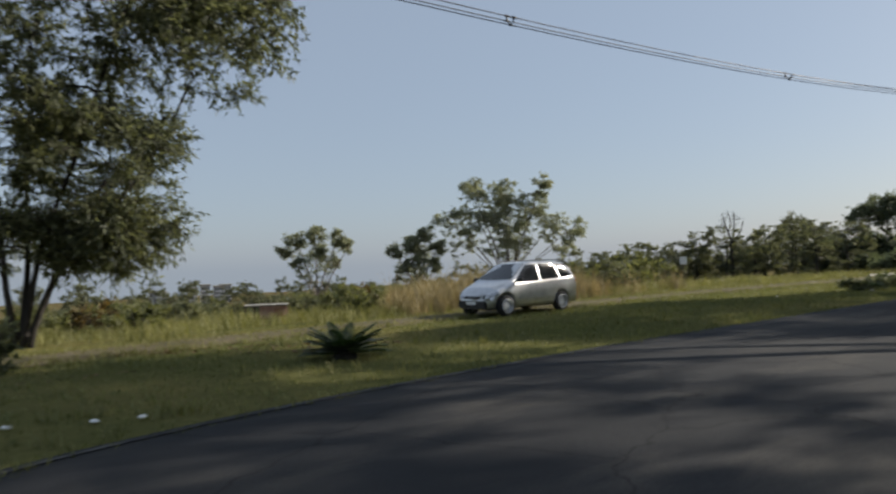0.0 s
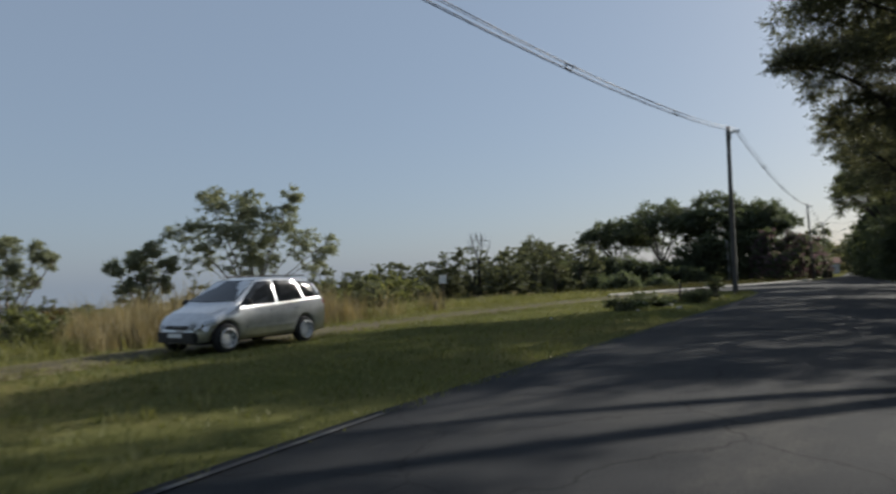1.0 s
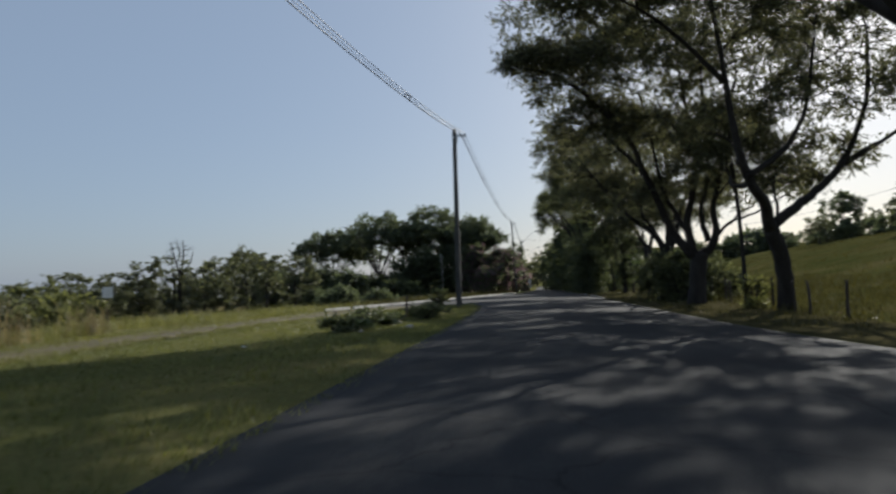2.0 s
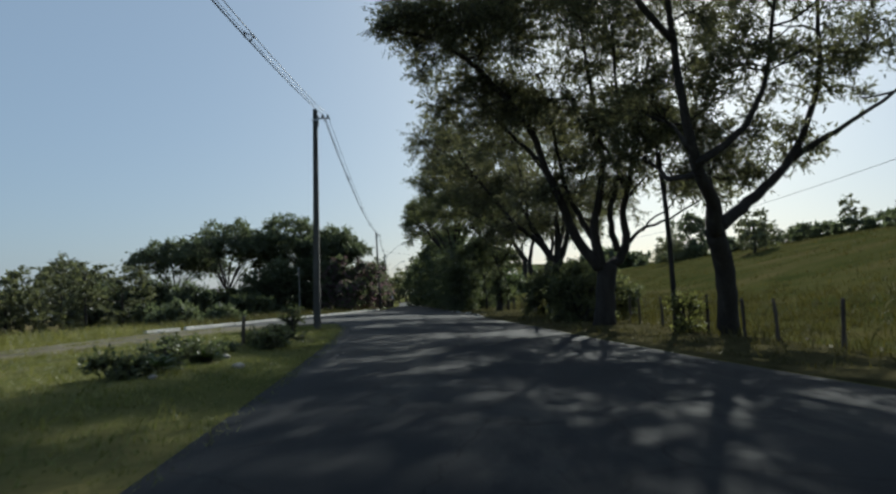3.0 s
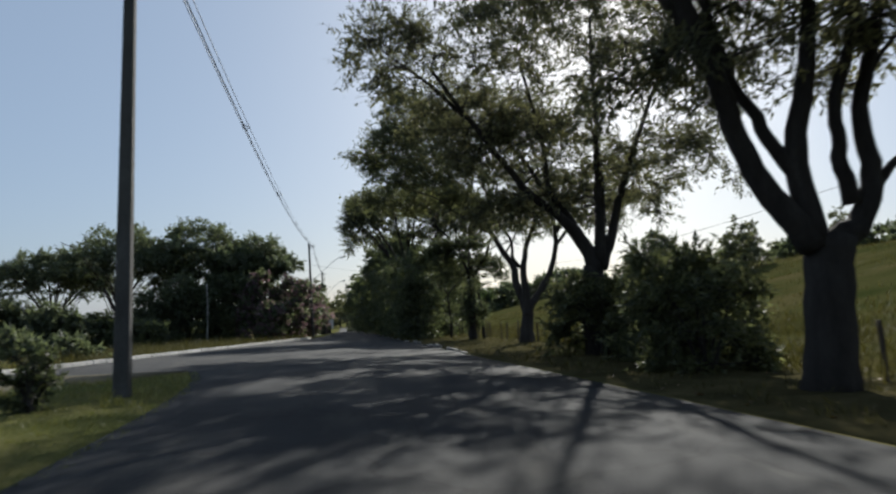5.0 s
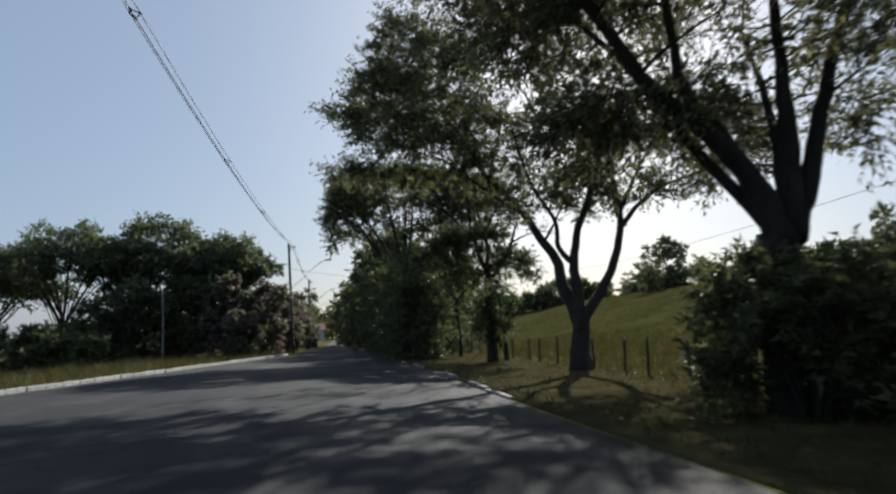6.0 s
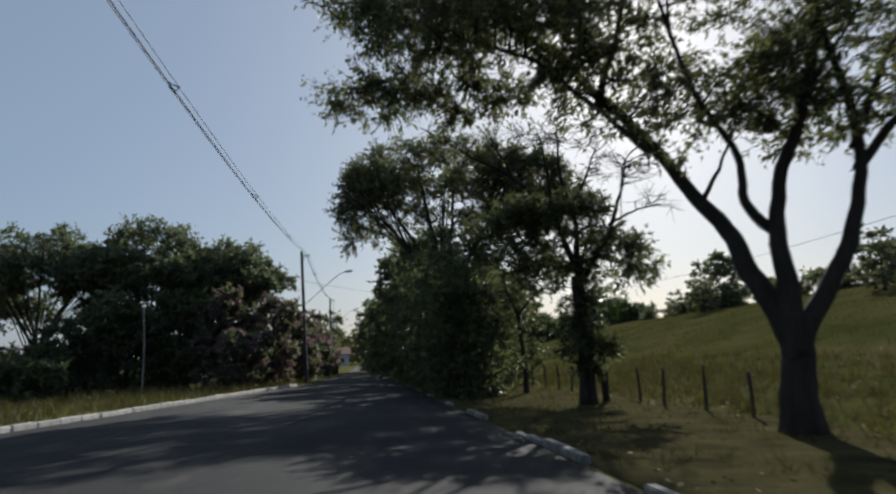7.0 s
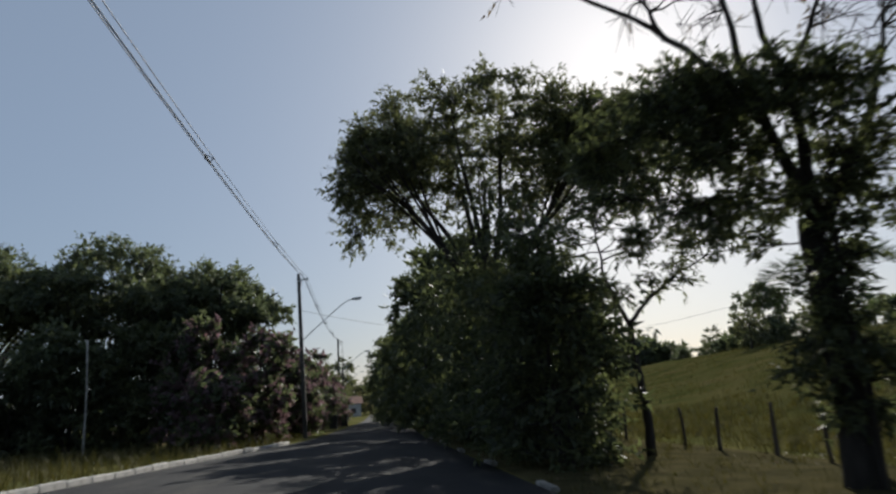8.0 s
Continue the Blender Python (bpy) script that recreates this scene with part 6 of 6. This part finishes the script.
    for k in range(9):
        a = 2 * math.pi * k / 9
        block(bm, 0.03, 0.2, -0.026, 0.026, -0.02, 0.015, 0.006, turn=pose(0, 0, 0, 0, 0, math.degrees(a)))
    bmesh.ops.create_cone(bm, cap_ends=True, segments=18, radius1=0.06, radius2=0.05, depth=0.05)
    bmesh.ops.rotate(bm, matrix=Matrix.Rotation(radians(90), 3, "X"), verts=bm.verts)
    rv, rf = lathe([(0.19, -0.08), (0.212, -0.075), (0.212, 0.075), (0.19, 0.08), (0.19, -0.08)], 28, "y")
    vs = [bm.verts.new(v) for v in rv]
    for q in rf:
        bm.faces.new([vs[k] for k in q])
    rim_me = bpy.data.meshes.new("rim")
    bm.to_mesh(rim_me)
    bm.free()
    rim_me.materials.append(ALLOY)
    for cx in WHEELS:
        for side in (1, -1):
            w = new("wheel")
            w.parent = ob
            w.matrix_basis = pose(cx, side * 0.72, 0.31, 0, 0, 0)
            child("tyre", tyre_me, w)
            child("rim", rim_me, w, at=pose(0, side * 0.055, 0))
            dv, df = lathe([(0.0, -0.03), (0.19, -0.03), (0.19, 0.0), (0.0, 0.0)], 20, "y")
            child("brake_disc", mesh_of("brake_disc", dv, df, TRIM), w)
    return ob


silver_car(Matrix.Translation((-16.6, 16.6, gz(-16.6, 16.6) + 0.04)) @ pose(0, 0, 0, 0, 0, -85))


# ---- stones and litter on the island ----
def stone_mesh(seed):
    r = np.random.default_rng(seed)
    bm = bmesh.new()
    bmesh.ops.create_icosphere(bm, subdivisions=2, radius=1)
    for v in bm.verts:
        v.co *= 1 + 0.25 * noise.noise(v.co * 1.3 + Vector((seed, 0, 0)))
        v.co.z *= 0.6
    me = bpy.data.meshes.new("stone")
    bm.to_mesh(me)
    bm.free()
    me.materials.append(STONE)
    return me


STONES = [stone_mesh(k) for k in range(3)]
r = np.random.default_rng(8)
for k in range(5):
    a = 2 * math.pi * (k + r.uniform(-0.3, 0.3)) / 5
    x, y = -11.4 + 1.0 * math.cos(a), 30.4 + 1.9 * math.sin(a)
    s = r.uniform(0.06, 0.12)
    ob = new("edging_stone", STONES[k % 3])
    ob.matrix_world = Matrix.Translation((x, y, float(rough_land(x, y)) + 0.03)) @ pose(0, 0, 0, 0, 0, r.uniform(0, 360)) @ Matrix.Diagonal((s * 1.3, s, s, 1))
    tagged(ob, "pale rough stone edging the planting bed", "stone", "planting bed edging stones")
for k, (x, y) in enumerate([(-7.9, 3.3), (-7.8, 3.7), (-8.1, 2.6), (-12.6, 24.5), (-0.9, 66.5)]):
    bm = bmesh.new()
    bmesh.ops.create_icosphere(bm, subdivisions=2, radius=0.04)
    for v in bm.verts:
        v.co += Vector((noise.noise(v.co * 14 + Vector((k, 0, 0))), noise.noise(v.co * 14 + Vector((0, k, 5))), 0)) * 0.035
        v.co.z = max(-0.02, v.co.z * 0.45)
    me = bpy.data.meshes.new("scrap_of_litter")
    bm.to_mesh(me)
    bm.free()
    me.materials.append(LITTER)
    ob = new("scrap_of_litter", me)
    ob.matrix_world = Matrix.Translation((x, y, float(rough_land(x, y)) + 0.04))
    tagged(ob, "crumpled white scrap of litter in the grass", "litter", "scraps of litter")


# ---- grass, reeds, fallen leaves ----
def blades(name, x, y, height, width, lean, material, seed, label, category, per=1, spread=0.05):
    """Bent, tapering blades on the ground, as one mesh."""
    r = np.random.default_rng(seed)
    x, y = np.repeat(x, per) + r.normal(scale=spread, size=len(x) * per), np.repeat(y, per) + r.normal(scale=spread, size=len(y) * per)
    n = len(x)
    z = rough_land(x, y) - 0.02
    h = np.repeat(height, per) * r.uniform(0.55, 1.15, n)
    a = r.uniform(0, 2 * np.pi, n)
    tip = lean * h * r.uniform(0.3, 1.3, n)
    wx, wy = np.cos(a + 1.6 + r.normal(scale=0.6, size=n)) * width * 0.5, np.sin(a + 1.6) * width * 0.5
    foot = np.stack([x, y, z], 1)
    mid = foot + np.stack([np.cos(a) * tip * 0.3, np.sin(a) * tip * 0.3, h * 0.55], 1)
    end = foot + np.stack([np.cos(a) * tip, np.sin(a) * tip, h], 1)
    w = np.stack([wx, wy, np.zeros(n)], 1)
    v = np.stack([foot - w, foot + w, mid + w * 0.8, mid - w * 0.8, end], 1).reshape(-1, 3)
    if width >= 0.05:
        v = np.stack([foot - w, foot + w, end], 1).reshape(-1, 3)
        return tagged(new(name, mesh_of(name, v, np.arange(3 * n).reshape(n, 3), material)), label, category, kind="stuff")
    i = np.arange(n) * 5
    f = np.concatenate([np.stack([i, i + 1, i + 2], 1), np.stack([i, i + 2, i + 3], 1), np.stack([i + 3, i + 2, i + 4], 1)])
    ob = new(name, mesh_of(name, v, f, material))
    return tagged(ob, label, category, kind="stuff")


def scatter(n, x0, x1, y0, y1, seed, keep):
    r = np.random.default_rng(seed)
    x, y = r.uniform(x0, x1, n), r.uniform(y0, y1, n)
    ok = keep(x, y)
    return x[ok], y[ok], r


def clumpy(x, y, s):
    return np.sin(x * s + 1.7 * np.sin(y * s * 0.6)) * np.sin(y * s * 0.8 + np.cos(x * s * 0.5))


def on_island(x, y, inset=0.05):
    return (x < x_at(MAIN_LEFT, y) - inset) & (x > x_at(SIDE_RIGHT, y) + inset) & (y < 52.2)


x, y, r = scatter(32000, -18, -6, 0.5, 53, 1, lambda x, y: on_island(x, y, -0.22))
blades("short_grass", x, y, 0.075 + 0.05 * np.clip(clumpy(x, y, 1.1) + 0.3, 0, 1), 0.012, 0.9, GRASS_LEAF, 2, "short dry yellow-green grass on the island", "grass", 3, 0.05)
x, y, r = scatter(1500, -18, -6, 0.5, 53, 3, lambda x, y: on_island(x, y, 0.1) & (clumpy(x, y, 0.9) > 0.35))
blades("grass_tuft", x, y, np.full(len(x), 0.2), 0.014, 0.7, WEED_LEAF, 4, "brighter grass tufts in the short grass", "grass", 12, 0.07)


def left_bank(x, y):
    return x < x_at(SIDE_LEFT, np.minimum(y, 53)) - 0.5


x, y, r = scatter(15000, -40, -18.5, 11, 46, 5, lambda x, y: left_bank(x, y) & (x < x_at(SIDE_LEFT, y) - 0.9) & (y > 2.0 - 0.66 * (x + 0.6) + 1.2 * clumpy(x, y, 0.5)) & (0.38 * clumpy(x, y, 0.8) + np.exp(-(((y - 22) / 9.0) ** 2)) > 0.52))
blades("tall_dry_grass", x, y, (0.6 + 0.85 * r.random(len(x)) ** 1.4) * (0.75 + 0.45 * np.exp(-(((y - 22) / 7.0) ** 2))) * (1 + 0.25 * clumpy(x, y, 1.7)), 0.022, 0.5, REED_LEAF, 6, "tall straw-coloured dry grass on the bank", "grass", 10, 0.16)
x, y, r = scatter(6000, -36, -18, -2, 60, 7, lambda x, y: left_bank(x, y) & (clumpy(x + 3, y, 0.6) > -0.2))
blades("bank_weeds", x, y, 0.28 + 0.35 * r.random(len(x)), 0.02, 0.7, WEED_LEAF, 8, "yellow-green weeds along the side road", "grass", 8, 0.14)
x, y, r = scatter(5000, -90, -30, 0, 95, 9, lambda x, y: clumpy(x, y, 0.3) > -0.35)
blades("valley_scrub", x, y, 0.5 + 0.6 * r.random(len(x)), 0.06, 0.6, WEED_LEAF, 10, "rough yellowish scrub grass down the valley side", "grass", 7, 0.5)
x, y, r = scatter(9000, -34, -13, 54, 105, 11, lambda x, y: (x < x_at(FAR_LEFT, y) - 0.4) & (x > x_at(FAR_LEFT, y) - 14))
blades("kerb_weeds", x, y, 0.25 + 0.5 * r.random(len(x)) ** 1.5, 0.02, 0.7, FIELD_LEAF, 12, "weeds behind the whitewashed kerb", "grass", 4, 0.12)


y = np.random.default_rng(90).uniform(-6, 50, 3000)
r = np.random.default_rng(91)
near = r.random(len(y)) < 0.5
x = np.where(near, x_at(SIDE_RIGHT, y) - r.normal(scale=0.3, size=len(y)), x_at(SIDE_LEFT, y) + r.normal(scale=0.3, size=len(y)))
x = np.where(r.random(len(y)) < 0.3, (x_at(SIDE_LEFT, y) + x_at(SIDE_RIGHT, y)) / 2 + r.normal(scale=0.14, size=len(y)), x)
blades("track_edge_grass", x, y, 0.12 + 0.12 * r.random(len(x)), 0.014, 0.9, WEED_LEAF, 92, "dry grass creeping over the edges of the side road", "grass", 9, 0.09)


def right_verge(x, y):
    edge = np.where(y < 53, x_at(MAIN_RIGHT, y), x_at(FAR_RIGHT, y))
    return x > edge + 0.35


x, y, r = scatter(10000, -6, 9, 22, 100, 13, lambda x, y: right_verge(x, y) & (clumpy(x, y, 1.0) > -0.5))
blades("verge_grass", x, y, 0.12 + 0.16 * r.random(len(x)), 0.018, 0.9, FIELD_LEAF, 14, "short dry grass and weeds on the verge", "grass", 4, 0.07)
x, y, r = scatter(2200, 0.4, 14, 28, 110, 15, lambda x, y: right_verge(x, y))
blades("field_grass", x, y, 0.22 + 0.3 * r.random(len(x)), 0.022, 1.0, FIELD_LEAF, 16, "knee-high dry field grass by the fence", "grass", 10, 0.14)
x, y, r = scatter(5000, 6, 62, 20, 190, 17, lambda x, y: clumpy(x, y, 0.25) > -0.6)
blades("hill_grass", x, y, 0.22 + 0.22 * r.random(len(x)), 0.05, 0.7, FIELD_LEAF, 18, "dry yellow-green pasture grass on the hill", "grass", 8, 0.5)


def fallen(name, x, y, size, seed, lift, label):
    r = np.random.default_rng(seed)
    n = len(x)
    z = rough_land(x, y) + lift
    a = r.uniform(0, 2 * np.pi, n)
    s = size * r.uniform(0.5, 1.4, n)
    u = np.stack([np.cos(a) * s, np.sin(a) * s, r.normal(scale=0.3, size=n) * s], 1)
    w = np.stack([-np.sin(a) * s * 0.35, np.cos(a) * s * 0.35, r.normal(scale=0.15, size=n) * s], 1)
    p = np.stack([x, y, z], 1)
    v = np.stack([p - u * 0.5, p + w, p + u * 0.5, p - w], 1).reshape(-1, 3)
    ob = new(name, mesh_of(name, v, np.arange(4 * n).reshape(n, 4), LITTER_LEAF))
    return tagged(ob, label, "leaves", kind="stuff")


x, y, r = scatter(3500, -18, -11, 0, 9, 19, lambda x, y: on_island(x, y) & (clumpy(x, y, 0.7) > 0.0))
fallen("fallen_leaves", x, y, 0.06, 20, 0.05, "brown fallen leaves scattered on the grass")
x, y, r = scatter(1500, -5, 2, 30, 80, 21, lambda x, y: right_verge(x, y))
fallen("fallen_leaves", x, y, 0.09, 22, 0.04, "brown fallen leaves under the roadside trees")


# ---- kerb stones, piece by piece ----
def kerb_mesh(name, material, length=0.96):
    bm = bmesh.new()
    block(bm, -0.075, 0.075, -length / 2, length / 2, -0.25, 0.15, 0.018)
    me = bpy.data.meshes.new(name)
    bm.to_mesh(me)
    bm.free()
    me.materials.append(material)
    return me


def kerb_run(name, edge, y0, y1, offset, material, label, gaps=lambda k: False, wobble=0.01, seed=0, lift=0.03):
    r = np.random.default_rng(seed)
    ob = thing(name, (0, 0, 0), label, "kerb", kind="structure")
    me = kerb_mesh("kerb_stone", material)
    pts = smooth_line(edge, 800)
    pts = pts[(pts[:, 1] >= y0) & (pts[:, 1] <= y1)]
    run = np.concatenate([[0], np.cumsum(np.linalg.norm(np.diff(pts, axis=0), axis=1))])
    for k in range(int(run[-1])):
        if gaps(k):
            continue
        s = k + 0.5
        x, y = np.interp(s, run, pts[:, 0]), np.interp(s, run, pts[:, 1])
        x2, y2 = np.interp(s + 0.4, run, pts[:, 0]), np.interp(s + 0.4, run, pts[:, 1])
        a = math.degrees(math.atan2(-(x2 - x), y2 - y))
        child("kerb_stone", me, ob, at=pose(x + offset + r.normal(scale=wobble), y, gz(x, y) + lift + r.normal(scale=wobble), r.normal(scale=wobble * 40), r.normal(scale=wobble * 60), a + r.normal(scale=wobble * 60)))
    return ob


kerb_run("kerb", FAR_LEFT, 53, 99, -0.09, KERB_PAINT, "long whitewashed kerb of concrete stones", seed=1)
kerb_run("kerb", SIDE_LEFT, 49.5, 53, -0.09, KERB_PAINT, "end of the whitewashed kerb by the side road", seed=2)
kerb_run("kerb", FAR_RIGHT, 55, 104, 0.09, KERB_WORN, "broken whitewashed kerb sunk into the verge", lambda k: k in (0, 1, 6, 7, 12, 13, 14, 17, 18) or k > 18 and k % 5 != 0, 0.02, 3, -0.05)
